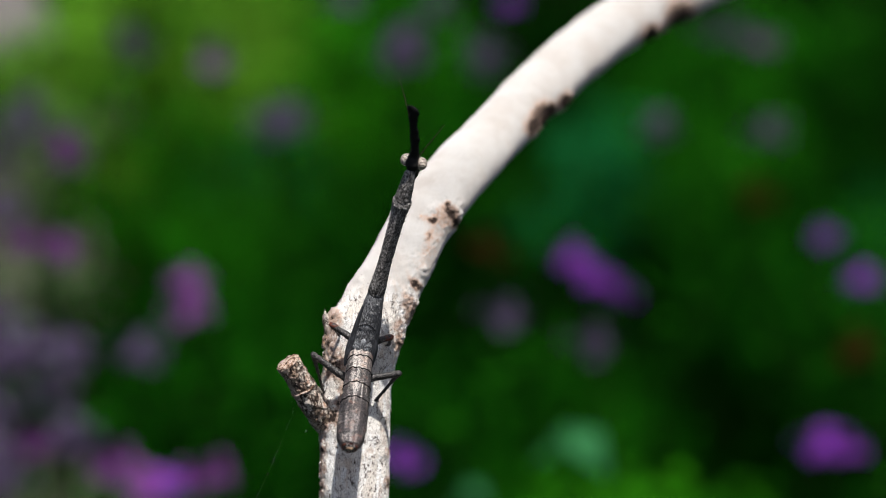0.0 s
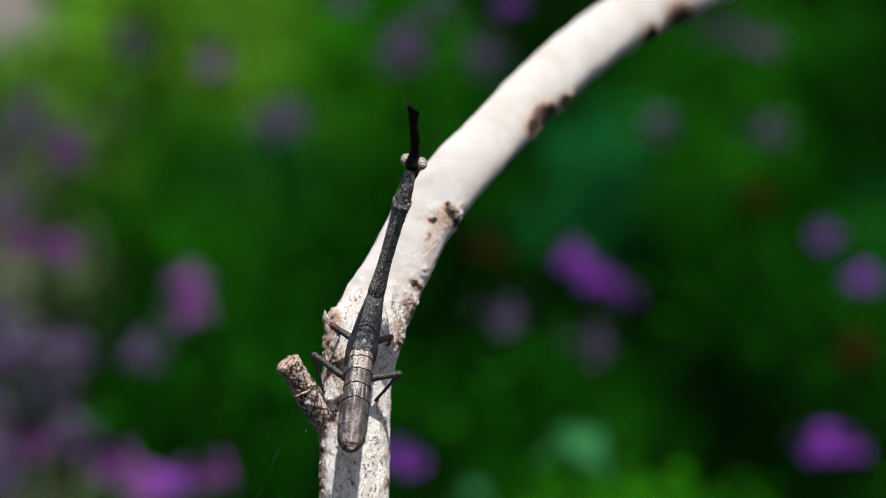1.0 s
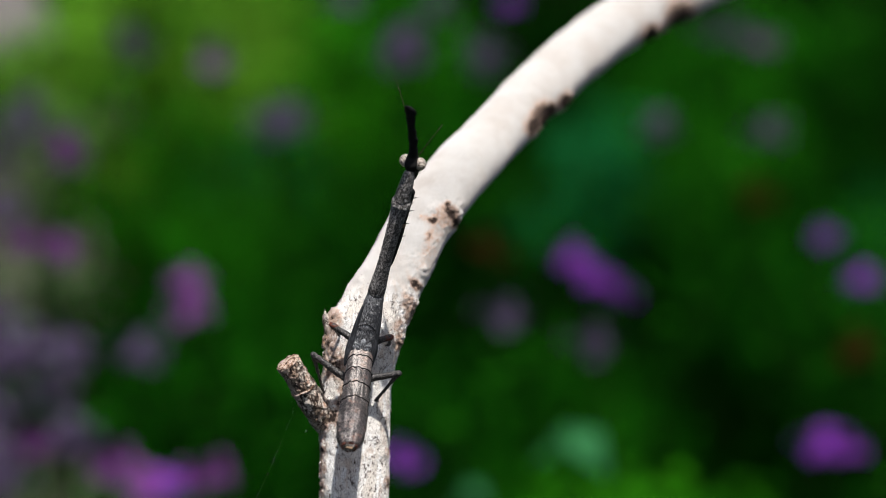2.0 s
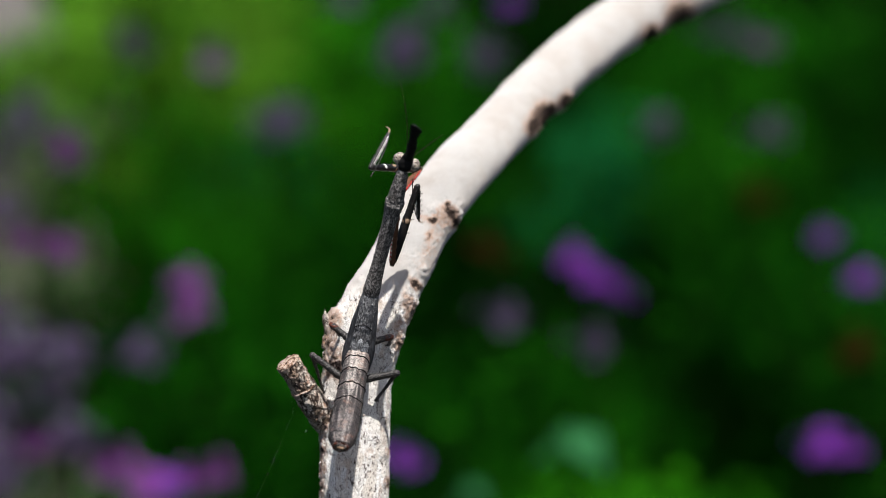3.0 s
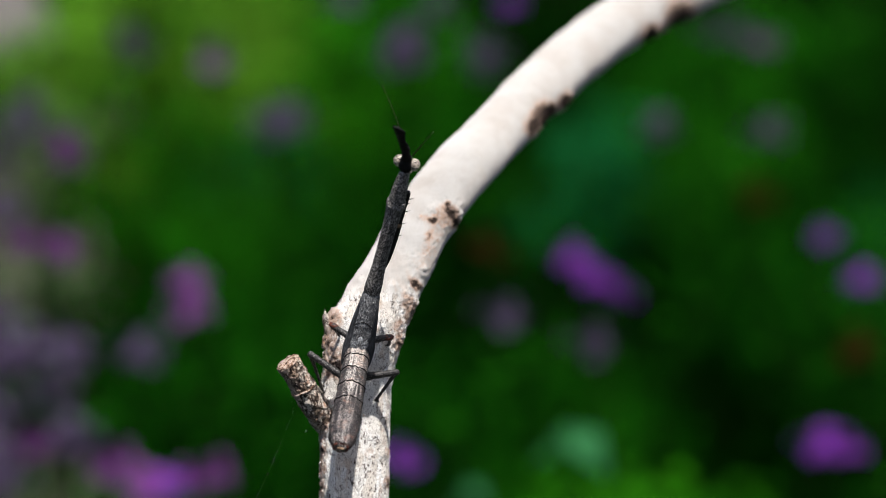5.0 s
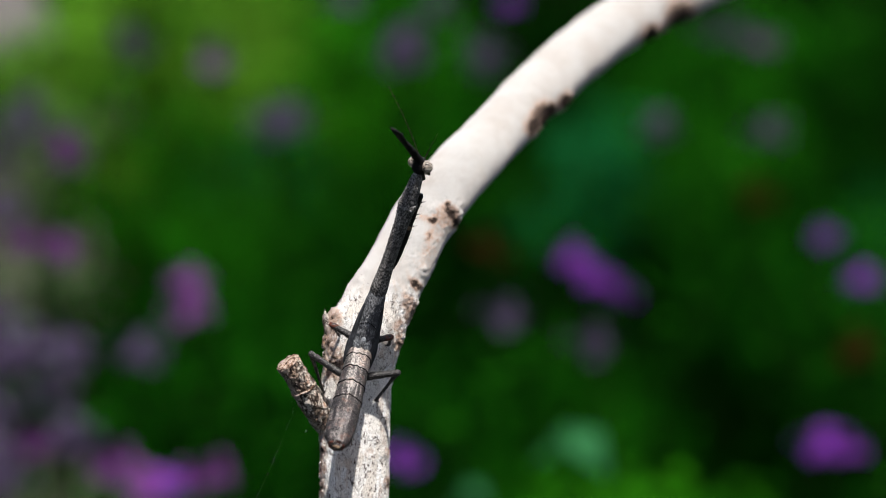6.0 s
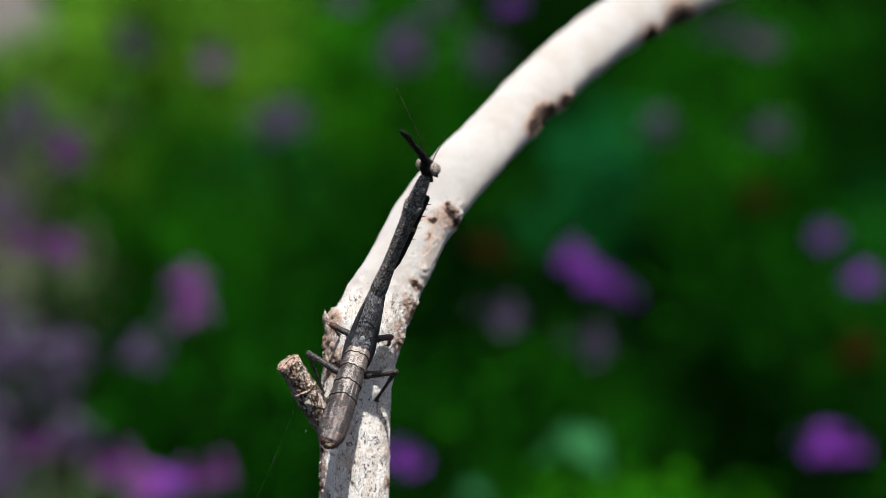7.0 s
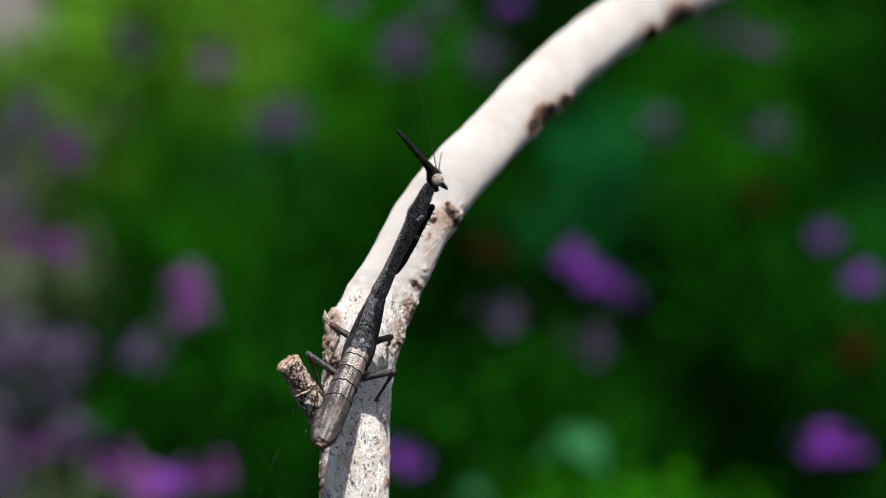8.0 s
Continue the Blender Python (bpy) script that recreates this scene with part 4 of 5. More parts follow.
def build_shrub(seed, height, spread, leaves, leaf, size):
    rnd = random.Random(seed)
    shrub = new("garden_shrub")
    green = bmesh.new()
    tips = []
    for k in range(6):
        a, r = rnd.uniform(0, 6.28), spread * math.sqrt(rnd.random())
        tip = Vector((r * math.cos(a), r * math.sin(a), height * rnd.uniform(0.72, 1.08) * (1 - 0.2 * (r / spread) ** 2)))
        foot = Vector((tip.x * 0.2, tip.y * 0.2, 0))
        mid = foot.lerp(tip, 0.5) + Vector((rnd.uniform(-0.02, 0.02), rnd.uniform(-0.02, 0.02), 0.03))
        path = spline([tuple(foot), tuple(mid), tuple(tip)], 9)
        bm = bmesh.new()
        tube(bm, path, [0.004 - 0.0003 * i for i in range(9)], 5, None, 1.0)
        part("stem", bm, STEM, shrub)
        tips.append(path)
    for k in range(leaves):
        path = rnd.choice(tips)
        f = 1 - rnd.random() ** 1.5 * 0.7
        i = min(int(f * 8), 7)
        p = path[i].lerp(path[i + 1], f * 8 - i)
        a = rnd.uniform(0, 6.28)
        way = Vector((math.cos(a), math.sin(a), rnd.uniform(-0.35, 0.6)))
        p = p + way.normalized() * rnd.uniform(0.0, 0.05)
        leaf_verts(green, p, way, Vector((rnd.uniform(-0.5, 0.5), rnd.uniform(-0.5, 0.5), 1)), size * rnd.uniform(0.7, 1.25), size * rnd.uniform(0.36, 0.5))
    tagged(part("foliage", green, leaf, shrub, smooth=False), kind="stuff")
    return shrub


def build_flower(seed, height, petal, radius):
    """A slim stalk, a few leaves and a rounded head of small five-petalled florets."""
    rnd = random.Random(seed)
    flower = new("garden_flower")
    bm = bmesh.new()
    path = spline([(0.03, 0.02, -height), (0.02, 0.0, -height * 0.5), (0, 0, 0)], 12)
    tube(bm, path, [0.0024 - 0.0001 * i for i in range(12)], 6, None, 1.0)
    part("stalk", bm, STEM, flower)
    bm = bmesh.new()
    for k in range(5):
        p = path[4 + k]
        a = k * 2.3
        leaf_verts(bm, p, Vector((math.cos(a), math.sin(a), 0.3)), Vector((0, 0, 1)), 0.035, 0.014)
        part("leaf", bm, LEAF, flower, smooth=False)
        bm = bmesh.new()
    for k in range(30):
        d = Vector((rnd.gauss(0, 1), rnd.gauss(0, 1), abs(rnd.gauss(0, 1)) * 0.8)).normalized()
        c = d * radius * rnd.uniform(0.35, 1.45) ** 1.2
        e1 = d.orthogonal().normalized()
        e2 = d.cross(e1)
        for q in range(5):
            a = q * 1.2566 + k
            leaf_verts(bm, c, e1 * math.cos(a) + e2 * math.sin(a) + d * 0.25, d, radius * 0.38, radius * 0.28)
    part("blossom", bm, petal, flower, smooth=False)
    return flower


def plant(ob, label, category, group):
    return tagged(ob, label, category, group)


# where each leaf tone stands: each row 0.115 m farther from the branch, each letter 0.09 m across;
# shade and sun are in the leaf colour: k darkest, d deep green, e and f lighter, g green, b bright, y yellow-green; t
# blue-green, o greyish
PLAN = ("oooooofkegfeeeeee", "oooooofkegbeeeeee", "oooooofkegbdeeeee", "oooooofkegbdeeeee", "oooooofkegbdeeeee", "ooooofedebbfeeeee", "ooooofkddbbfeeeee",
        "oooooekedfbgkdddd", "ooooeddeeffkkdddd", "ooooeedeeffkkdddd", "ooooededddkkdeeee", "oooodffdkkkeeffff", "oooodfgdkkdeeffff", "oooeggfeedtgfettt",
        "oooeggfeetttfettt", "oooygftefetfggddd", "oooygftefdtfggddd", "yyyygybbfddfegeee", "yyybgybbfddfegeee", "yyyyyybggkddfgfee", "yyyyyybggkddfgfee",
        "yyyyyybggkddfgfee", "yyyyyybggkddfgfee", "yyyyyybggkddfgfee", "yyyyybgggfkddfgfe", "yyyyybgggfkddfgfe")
SHRUB_TONES = {"k": (LEAF_DEEP_SHADE, 0.016, "green garden shrub, deep shade put into its leaf colour"), "d": (LEAF_FULL_SHADE, 0.016, "green garden shrub, shade put into its leaf colour"), "e": (LEAF_HALF_SHADE, 0.016, "green garden shrub, half shade put into its leaf colour"), "f": (LEAF_PART_SHADE, 0.016, "green garden shrub, slight shade put into its leaf colour"), "g": (LEAF, 0.0165, "leafy green garden shrub in sun and shade"),
           "b": (LEAF_LIT, 0.016, "green garden shrub, sunlight put into its leaf colour"), "y": (LEAF_LIT_YELLOW, 0.016, "yellow-green garden shrub, sunlight put into its leaf colour"),
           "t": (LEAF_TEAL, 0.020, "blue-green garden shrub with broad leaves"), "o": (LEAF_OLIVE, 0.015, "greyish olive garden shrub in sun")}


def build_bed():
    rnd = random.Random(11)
    kinds = {key: [build_shrub(20 + k, 0.42, 0.062, 430, leaf, size) for k in range(2)] for key, (leaf, size, words) in SHRUB_TONES.items()}
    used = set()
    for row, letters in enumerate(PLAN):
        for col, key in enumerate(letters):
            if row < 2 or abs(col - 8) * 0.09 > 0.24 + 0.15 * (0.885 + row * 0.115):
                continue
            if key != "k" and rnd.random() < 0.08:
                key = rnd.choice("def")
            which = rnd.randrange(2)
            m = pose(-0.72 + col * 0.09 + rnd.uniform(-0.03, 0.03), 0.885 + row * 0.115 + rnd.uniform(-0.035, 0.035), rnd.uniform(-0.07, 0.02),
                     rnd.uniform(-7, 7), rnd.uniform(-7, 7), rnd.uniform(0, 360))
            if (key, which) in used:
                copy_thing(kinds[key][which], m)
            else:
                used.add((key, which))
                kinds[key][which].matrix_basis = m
                plant(kinds[key][which], SHRUB_TONES[key][2], "shrub", "shrubs of the flower bed")


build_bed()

BLOOMS = {
    "purple": (PURPLE, 0.0128, "bright purple flower head on a slim stalk",
               [(0.115, 1.744), (0.132, 1.697), (0.153, 1.654), (0.357, 1.792), (0.374, 1.685), (0.286, 1.336), (0.304, 1.327), (-0.031, 1.300), (-0.199, 1.257), (0.083, 2.652)]),
    "dusky": (MAUVE, 0.0165, "dusky pink-purple flower head on a slim stalk",
              [(-0.227, 1.675), (-0.221, 1.605), (-0.395, 2.084), (-0.379, 2.027), (-0.385, 1.787), (-0.353, 1.772), (-0.247, 1.288), (-0.314, 1.324), (0.378, 2.468), (-0.258, 2.372), (-0.220, 1.262), (-0.178, 1.276)]),
    "faded": (FADED, 0.0190, "faded grey-lilac flower head on a slim stalk",
              [(-0.371, 2.506), (-0.356, 2.431), (-0.047, 2.493), (-0.170, 2.153), (-0.184, 2.172), (-0.158, 2.178), (-0.176, 2.128), (-0.032, 2.470), (-0.058, 2.425), (-0.036, 2.405), (-0.050, 2.382), (0.048, 2.375),  (0.229, 2.143), (0.339, 2.123), (0.319, 2.519), (0.353, 2.519), (0.051, 2.431), (-0.353, 1.508), (-0.253, 1.514), (-0.372, 1.46), (-0.365, 1.52), (-0.34, 1.535), (-0.335, 1.30), (-0.36, 1.38), (0.123, 1.527), (-0.263, 2.431), (-0.452, 2.143), (-0.006, 2.638), (-0.124, 2.666), (0.050, 1.590), (-0.419, 2.123), (-0.452, 2.027), (-0.420, 1.876), (-0.451, 2.215), (-0.384, 1.599), (-0.348, 1.401), (-0.312, 1.435), (-0.282, 1.346), (-0.312, 1.508), (-0.326, 1.262)]),
    "seed": (SEED_HEAD, 0.0160, "dried red-brown seed head on a slim stalk", [(0.339, 1.521), (0.304, 1.919), (0.040, 1.756)]),
}
for key, (petal, radius, words, places) in BLOOMS.items():
    proto = build_flower(len(words), 0.54, petal, radius)
    for k, (x, y) in enumerate(places):
        m = pose(x, y - 0.045, 0.52, (k * 37) % 17 - 8, (k * 53) % 17 - 8, k * 71)
        if k == 0:
            proto.matrix_basis = m
            plant(proto, words, "flower", "flowers of the bed")
        else:
            copy_thing(proto, m)


# added stone: stands in for a soft pale haze behind the bed
def build_stand_in_stone():
    bm = bmesh.new()
    ball(bm, (0, 0, 0), (0.13, 0.12, 0.10), 4, 0.10, 1.3, 1.0)
    ob = part("stone", bm, STONE)
    ob.matrix_world = pose(-0.70, 3.22, 0.31)
    tagged(ob, "added stone standing in for a soft pale haze behind the shrubs", "stone")


build_stand_in_stone()


def build_broad_leaves(x, y, z, size, turn):
    """One large oval leaf over a ring of smaller ones."""
    thing = new("broad_leaved_plant")
    bm = bmesh.new()
    tube(bm, spline([(0, 0, -z), (0.01, 0, -0.2), (0, 0, 0)], 12), [0.003] * 12, 6, None, 1.0)
    part("stem", bm, STEM, thing)
    for k in range(4):
        bm = bmesh.new()
        a = turn + (k and 0.9 + k * 1.1)
        big = size if k == 0 else size * 0.30
        leaf_verts(bm, Vector((-0.3 * size * math.cos(turn), -0.3 * size * math.sin(turn), 0.004 - 0.008 * k)), Vector((math.cos(a), math.sin(a), -0.15)), Vector((0, -0.5, 1)), big, big * 0.50)
        part("leaf", bm, LEAF_PALE, thing, smooth=False)
    thing.matrix_basis = pose(x, y, z)
    plant(thing, "pale blue-green broad-leaved plant among the shrubs", "plant", "broad-leaved plants")


build_broad_leaves(0.103, 1.346, 0.50, 0.070, -1.05)
build_broad_leaves(0.020, 1.275, 0.49, 0.034, -0.9)


# ---- what moves ----
# seconds, then the joint between neck shield and thorax across and up, in millimetres
JOINT = [(0, -14.3, -9.7), (1.3, -14.3, -9.7), (1.5, -14.5, -9.7), (1.7, -13.9, -9.7), (2.2, -14.6, -9.7), (2.8, -14.9, -9.6), (2.9, -13.4, -10.0), (3.0, -15.4, -9.7), (3.1, -15.2, -9.7), (3.2, -13.2, -10.1),
         (3.3, -16.3, -9.6), (3.4, -15.4, -9.7), (3.5, -13.2, -10.1), (3.6, -16.1, -9.6), (3.7, -15.0, -9.6), (3.8, -14.2, -10.0), (4.0, -15.5, -9.6), (4.2, -14.2, -9.7), (4.4, -13.4, -10.2), (4.5, -14.3, -10.0), (4.7, -16.1, -9.2), (5.2, -14.6, -9.3)]
JOINT_LATER = [(5.8, -15.2, -8.9), (6.0, -13.9, -9.4), (6.2, -14.8, -8.8), (6.4, -16.7, -7.2), (6.5, -17.2, -7.6), (6.7, -16.3, -7.2), (6.9, -14.8, -8.3), (7.0, -13.9, -9.2), (7.2, -13.1, -9.2), (7.4, -14.0, -9.0), (7.5, -14.9, -8.6), (7.7, -14.9, -8.6), (8.0, -13.8, -9.8)]
# seconds, then the turn of the thorax in the plane of the branch, and the turn and pitch of the abdomen
THORAX = [(0, -14.6), (1.5, -14.1), (1.7, -15.5), (2.2, -14), (2.8, -13.3), (2.9, -16.7), (3.0, -12.2), (3.1, -12.6), (3.2, -17.5), (3.3, -10.3), (3.4, -12.7), (3.5, -17.9), (3.6, -11.1), (3.7, -13.6), (3.8, -15.7), (4.0, -12.4), (4.2, -15.7), (4.4, -17.5), (4.5, -15.5), (4.7, -11.2),
          (5.2, -15), (5.8, -13.5), (6.0, -16.7), (6.2, -14.1), (6.4, -8.9), (6.5, -7.6), (6.7, -10.5), (6.9, -15.4), (7.0, -18.1), (7.2, -20.0), (7.4, -17.8), (7.5, -15.9), (7.7, -16.1), (8.0, -19.3)]
ABDOMEN = [(0, -4.9, -54.4), (1.5, -4.6, -54.5), (2.8, -7.2, -55), (3, -8.8, -54.6), (3.2, -11.4, -54.2), (3.3, -8.3, -53.9), (3.5, -11.3, -53.3), (3.6, -7.7, -53.2), (3.8, -9.6, -53), (4, -7.5, -52.8), (4.4, -11.7, -53.3), (4.7, -6.8, -52.9), (5.2, -9.7, -53.4), (5.8, -11.8, -54.1), (6, -12.9, -53.3), (6.2, -12.3, -52.5), (6.4, -10.4, -55.4), (6.5, -10.6, -56.8), (6.7, -11.9, -54.8), (7, -16.8, -52.6), (7.2, -19.3, -52.1), (7.5, -19.3, -54), (7.7, -19.5, -53.5), (8, -21.8, -52.7)]
# seconds, then the neck shield's turn, lift and roll
SHIELD = [(0, -16.4, 27.0, 0), (1.3, -16.4, 27.0, 0), (1.5, -16.4, 27.0, 0), (1.7, -16.6, 27.9, 0), (2.2, -15.7, 27.4, 0), (2.8, -14.8, 26.9, 0), (2.9, -18.5, 28.3, 0), (3, -15.4, 27.5, 0), (3.1, -15.7, 27.9, 0), (3.2, -19.8, 28.9, 0), (3.3, -13.6, 27.5, 0), (3.4, -15.1, 29.2, 0), (3.5, -20.4, 28.4, 0), (3.6, -13.3, 28.6, 0), (3.7, -15.1, 29.2, 0), (3.8, -18.4, 29.2, 0), (4, -13.5, 28.5, 0), (4.2, -19.8, 28.9, 0), (4.4, -22.7, 27.6, 0), (4.5, -19.8, 28.4, 0), (4.7, -12, 30.2, 0)]
SHIELD_LATER = [(5.2, -18.1, 30.3, -2.1), (5.8, -17.6, 30.3, -4.2), (6, -19.4, 29.2, -3.9), (6.2, -17.3, 30.6, -3.6), (6.4, -8.2, 31.2, -3.3), (6.5, -6.3, 29.2, -3.1), (6.7, -9.8, 31.7, -4.2), (6.9, -19.6, 31.2, -5.2), (7, -23.1, 29.1, -5.7), (7.2, -28, 31.9, -8.4), (7.4, -22, 31.3, -11.5), (7.5, -19.5, 30.7, -12), (7.7, -19.8, 30.9, -13.2), (8, -26, 31.5, -14.7)]
# seconds, then the head's turn, nod and sideways look
HEAD = [(0, -13, 10, -17), (1.3, -13, 10, -17), (1.7, -11, 9, -17), (2.3, -12, 11, -18), (2.8, -13, 12, -18), (2.9, -21, 16, -13), (3.0, -22, 27, -3), (3.1, -16, 36, -3), (3.2, -21, 37, -9), (3.3, -17, 39, -3), (3.4, -15, 36, -9), (3.5, -20, 34, -9), (3.6, -18, 32, -8), (3.8, -17, 33, -10), (4.2, -15, 33, -9), (4.5, -16, 33, -10), (4.7, -13, 31, -11),
        (5.8, 1, 32, -36), (6.5, -2, 33, -38), (7.2, 1, 32, -36), (7.4, -3, 32, -61), (7.7, 1, 29, -62), (8.0, -3, 34, -68)]


def at_time(table, t):
    """A smooth value between the rows of a table."""
    k = 0
    while k < len(table) - 2 and t >= table[k + 1][0]:
        k += 1
    a, b = table[k], table[k + 1]
    before, after = table[max(k - 1, 0)], table[min(k + 2, len(table) - 1)]
    h = b[0] - a[0]
    f = min(max((t - a[0]) / h, 0), 1)
    out = []
    for i in range(1, len(a)):
        d = (b[i] - a[i]) / h
        da = 0 if before is a else (a[i] - before[i]) / (a[0] - before[0])
        db = 0 if after is b else (after[i] - b[i]) / (after[0] - b[0])
        ma = 0 if da * d <= 0 else 2 * da * d / (da + d)
        mb = 0 if db * d <= 0 else 2 * db * d / (db + d)
        out.append(a[i] * (1 + 2 * f) * (1 - f) ** 2 + b[i] * f * f * (3 - 2 * f) + h * (ma * f * (1 - f) ** 2 + mb * f * f * (f - 1)))
    return out


def aim(p, q, up):
    """A pose at p with its y axis towards q and z near up; millimetres in, metres out."""
    y = (q - p).normalized()
    x = y.cross(up).normalized()
    z = x.cross(y)
    m = Matrix((x, y, z)).transposed().to_4x4()
    m.translation = p * MM
    return m


def bend(hip, foot, upper, lower, pole):
    """The knee of a two-bone leg that bends towards pole."""
    d = foot - hip
    dist = min(d.length, (upper + lower) * 0.999)
    n = d.normalized()
    a = (upper * upper - lower * lower + dist * dist) / (2 * dist)
    h = math.sqrt(max(upper * upper - a * a, 0))
    side = (pole - n * pole.dot(n)).normalized()
    return hip + n * a + side * h


# how far the joint stands towards the lens
RISE = 5.0
# hip on the thorax, foot on the branch, the side to which the knee points
LEGS = ((hind_l, (-1.2, -20.6, -0.2), (-25.8, -31.0, -9.5), (-0.7, 0.9, 0.35), 9.2, 11.0),
        (hind_r, (1.7, -19.6, -0.2), (-14.4, -32.5, -6.6), (0.9, 0.6, 0.4), 7.8, 9.0))
# the middle legs hold the branch with still knees: hip, knee, foot, length of the thigh
HELD = ((mid_l, (-2.1, -12.4, -3.0), (-23.7, -16.2, -2.2), (-22.4, -18.4, -6.5), 6.6),
        (mid_r, (2.0, -11.8, -3.0), (-11.2, -18.8, -2.6), (-11.7, -20.6, -6.8), 5.6))
# seconds, then for coxa, thigh and shin the way each points, beside the neck shield: outwards, forwards, upwards
FOLDED = ((0.03, -1, -0.04), (0.035, 1, -0.06), (-0.12, -0.97, -0.24))
TUCKED = ((-0.02, -1, -0.06), (0.0, 1, -0.05), (-0.12, -0.97, -0.24))
FORE_L = [(0, *TUCKED), (2.6, *TUCKED),
          (2.8, (-0.10, -0.90, -0.41), (0.24, 0.96, -0.09), (-0.19, 0.53, 0.83)),
          (2.9, (-0.08, -0.81, -0.58), (0.31, 0.92, 0.21), (-0.26, 0.87, 0.41)),
          (3.0, (-0.23, 0.15, -0.96), (0.55, 0.24, 0.81), (-0.19, 0.64, -0.74)),
          (3.1, (-0.09, 0.21, -0.97), (0.41, 0.37, 0.84), (-0.41, 0.74, -0.52)),
          (3.2, (-0.05, 0.12, -0.99), (0.32, 0.48, 0.81), (-0.31, 0.84, -0.45)),
          (3.3, (-0.16, 0.29, -0.95), (0.43, 0.53, 0.74), (-0.42, 0.64, -0.64)),
          (3.4, (-0.07, -0.07, -0.99), (0.41, 0.66, 0.63), (-0.38, 0.66, -0.65)),
          (3.5, (-0.02, -0.50, -0.86), (0.33, 0.81, 0.49), (-0.24, 0.65, -0.72)),
          (3.6, (-0.05, -0.96, -0.29), (0.31, 0.95, 0.05), (-0.27, -0.11, -0.96)),
          (3.7, (-0.07, -0.98, -0.20), (0.20, 0.98, -0.01), (-0.28, -0.94, -0.19)), (3.9, *TUCKED)]
FORE_R = [(0, *TUCKED), (1.4, *TUCKED),
          (2.8, (0.08, -1.00, 0.03), (0.09, 0.97, -0.25), (-0.07, -0.55, 0.83)),
          (2.9, (0.07, -0.99, 0.13), (0.03, 0.88, -0.47), (-0.11, -0.42, 0.90)),
          (3.0, (0.14, -0.98, -0.13), (0.05, 0.97, -0.26), (0.22, -0.95, -0.20)),
          (3.1, (0.03, -0.58, -0.81), (0.05, 0.95, 0.31), (0.09, -0.93, -0.37)),
          (3.2, (0.08, -0.69, -0.72), (-0.07, 0.92, -0.39), (0.09, -0.83, -0.55)),
          (3.3, (0.03, -0.63, -0.77), (0.15, 0.99, 0.03), (-0.46, 0.50, -0.72)),
          (3.4, (0.06, -0.56, -0.82), (0.03, 0.92, -0.38), (-0.00, -0.85, -0.52)),
          (3.5, (0.10, -0.82, -0.56), (0.05, 0.98, -0.19), (-0.03, -0.90, -0.43)),
          (3.6, (0.08, -0.99, -0.15), (0.04, 0.99, 0.15), (0.00, -0.97, -0.22)),
          (3.7, (0.07, -1.00, -0.07), (-0.01, 0.99, -0.13), (-0.03, -0.99, -0.11)), (3.8, *FOLDED)]


def fore_ways(rows, t):
    k = 0
    while k < len(rows) - 2 and t >= rows[k + 1][0]:
        k += 1
    a = rows[k]
    b = rows[min(k + 1, len(rows) - 1)]
    f = 0 if b[0] == a[0] else min(max((t - a[0]) / (b[0] - a[0]), 0), 1)
    f = f * f * (3 - 2 * f)
    return [Vector(p).normalized().slerp(Vector(q).normalized(), f, Vector(p)).normalized() for p, q in zip(a[1:], b[1:])]


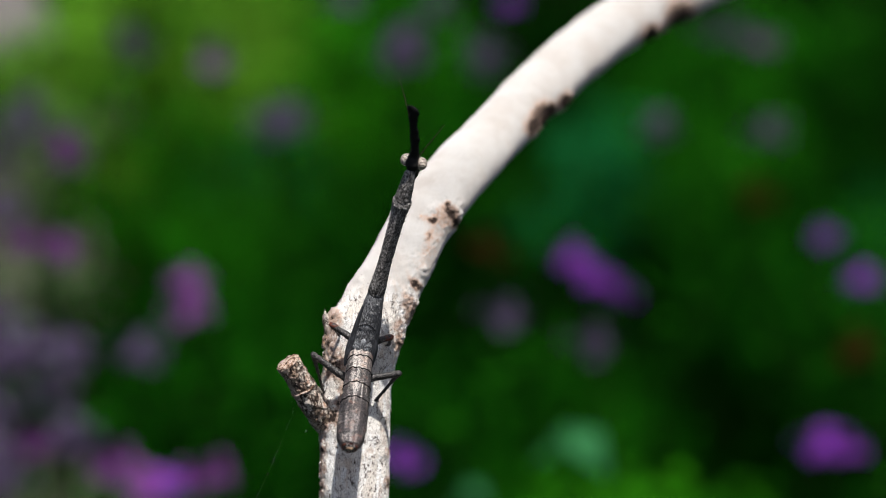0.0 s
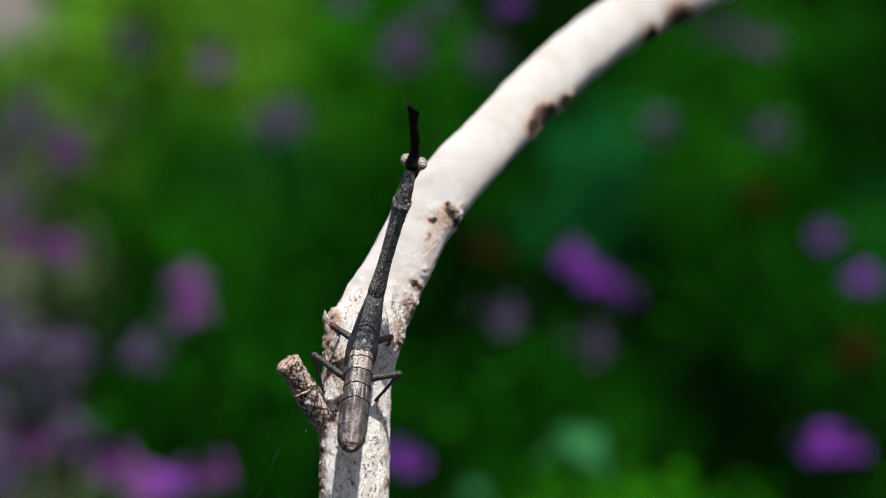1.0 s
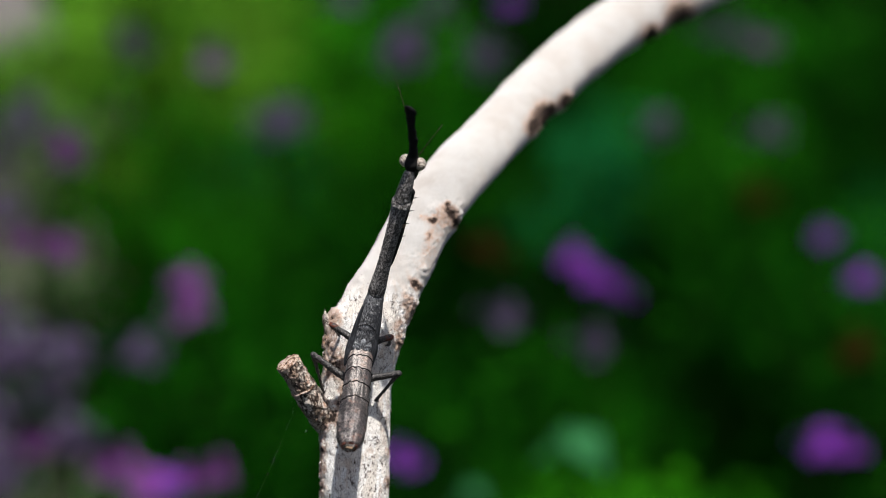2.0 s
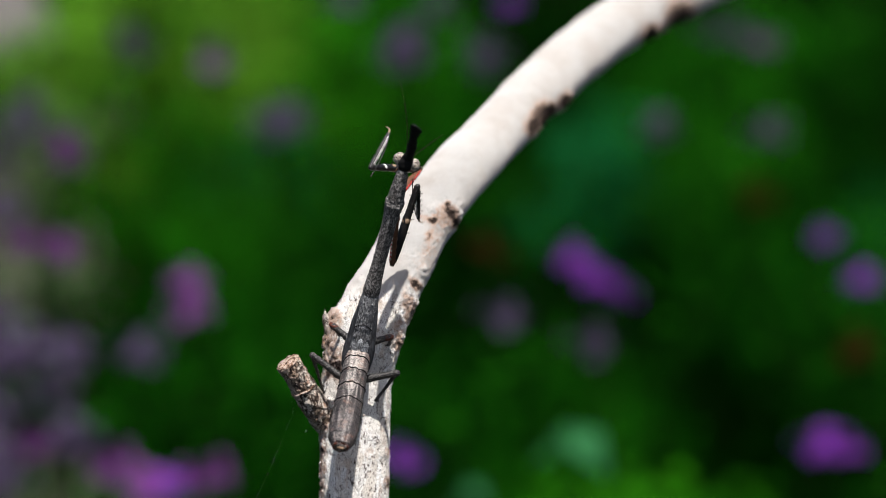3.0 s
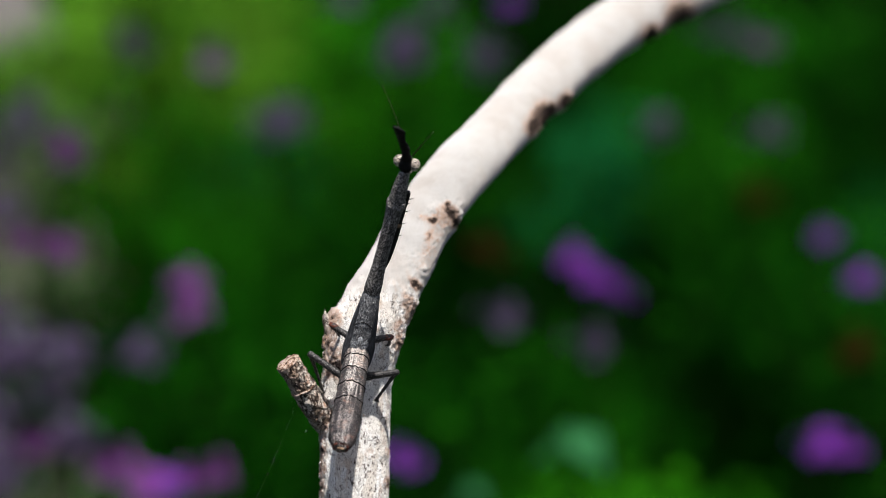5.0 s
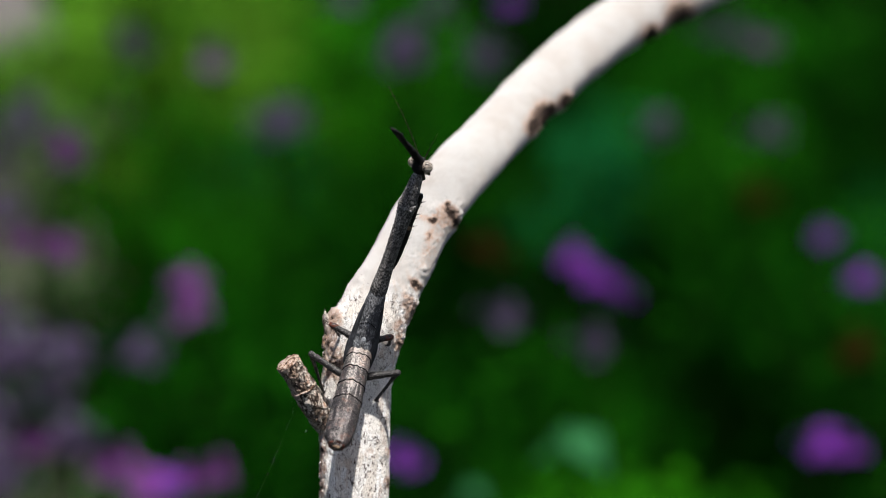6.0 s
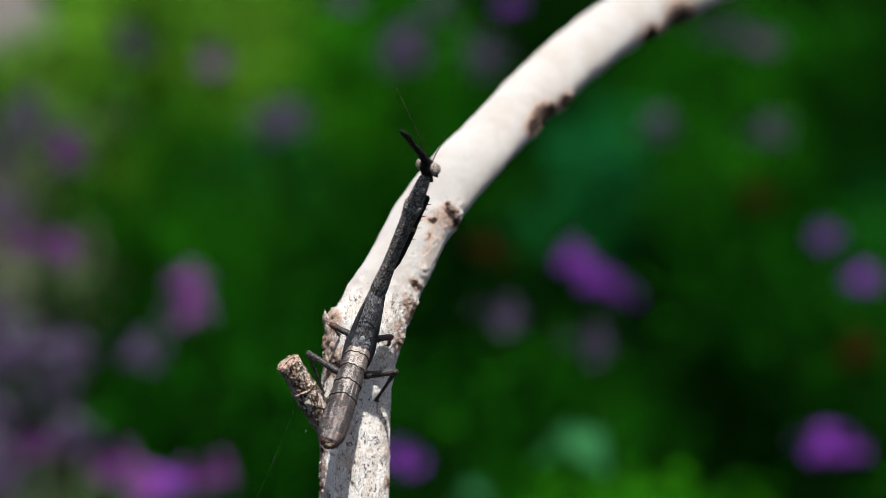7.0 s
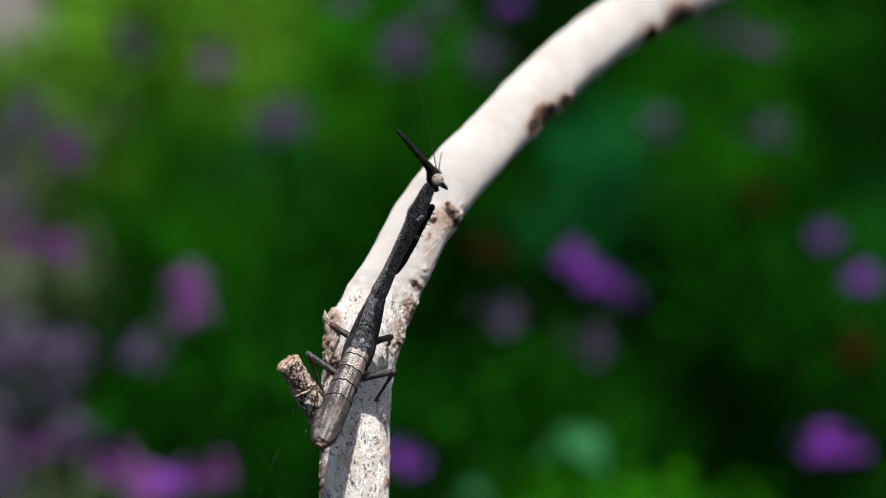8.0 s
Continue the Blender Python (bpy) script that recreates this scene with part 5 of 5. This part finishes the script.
def motions():
    keys = {}
    for step in range(81):
        t = step / 10
        u, v = (0.991 * c for c in at_time(JOINT + JOINT_LATER, t))
        joint = Matrix.Translation(Vector((u, v, RISE)) * MM)
        body = joint @ pose(0, 0, 0, 0, 0, at_time(THORAX, t)[0]) @ pose(0, 0, 0, 20, 0, 0)
        inv = body.inverted()
        keys.setdefault(mantis, []).append((t, STAGE @ body))
        yaw, pitch = at_time(ABDOMEN, t)
        waist = body @ Vector((0, -13.6 * MM, -0.2 * MM))
        ab = Matrix.Translation(waist) @ pose(0, 0, 0, 0, 0, yaw) @ pose(0, 0, 0, pitch, 0, 0)
        keys.setdefault(abdomen, []).append((t, inv @ ab))
        yaw, lift, roll = at_time(SHIELD + SHIELD_LATER, t)
        turn = pose(0, 0, 0, 0, 0, yaw) @ pose(0, 0, 0, lift, 0, 0) @ pose(0, 0, 0, 0, roll, 0)
        shield = joint @ turn
        keys.setdefault(prothorax, []).append((t, inv @ shield))
        yaw, nod, turned = at_time(HEAD, t)
        neck = shield @ Vector((0, 30.4 * MM, 0))
        hd = Matrix.Translation(neck) @ pose(0, 0, 0, 0, 0, yaw) @ pose(0, 0, 0, nod, 0, 0) @ pose(0, 0, 0, 0, turned, 0)
        keys.setdefault(head, []).append((t, inv @ hd))
        for (thigh, shin), hip, foot, pole, upper, lower in LEGS:
            hip = Vector(hip)
            foot = (inv @ (Vector(foot) * MM)) / MM
            pole = inv.to_3x3() @ Vector(pole)
            knee = bend(hip, foot, upper, lower, pole)
            keys.setdefault(thigh, []).append((t, aim(hip, knee, pole)))
            keys.setdefault(shin, []).append((t, aim(knee, foot, pole)))
        for (thigh, shin), hip, knee, foot, upper in HELD:
            knee, foot = ((inv @ (Vector(p) * MM)) / MM for p in (knee, foot))
            up = inv.to_3x3() @ Vector((0, 0.3, 1))
            start = knee - (knee - Vector(hip)).normalized() * upper
            keys.setdefault(thigh, []).append((t, aim(start, knee, up)))
            keys.setdefault(shin, []).append((t, aim(knee, foot, up)))
        local = inv @ shield
        for side, rows, (coxa, thigh, shin) in ((-1, FORE_L, fore_l), (1, FORE_R, fore_r)):
            base = Vector((side * 0.6, 21.8, -0.80))
            ways = [Vector((side * w.x, w.y, w.z)) for w in fore_ways(rows, t)]
            p1 = base + ways[0] * COXA
            p2 = p1 + ways[1] * FEMUR
            p3 = p2 + ways[2] * TIBIA
            up = Vector((-side * 0.9, 0.05, 0.6))
            keys.setdefault(coxa, []).append((t, local @ aim(base, p1, up)))
            keys.setdefault(thigh, []).append((t, local @ aim(p1, p2, up)))
            keys.setdefault(shin, []).append((t, local @ aim(p2, p3, up)))
    for thing, rows in keys.items():
        walk(thing, rows)


motions()
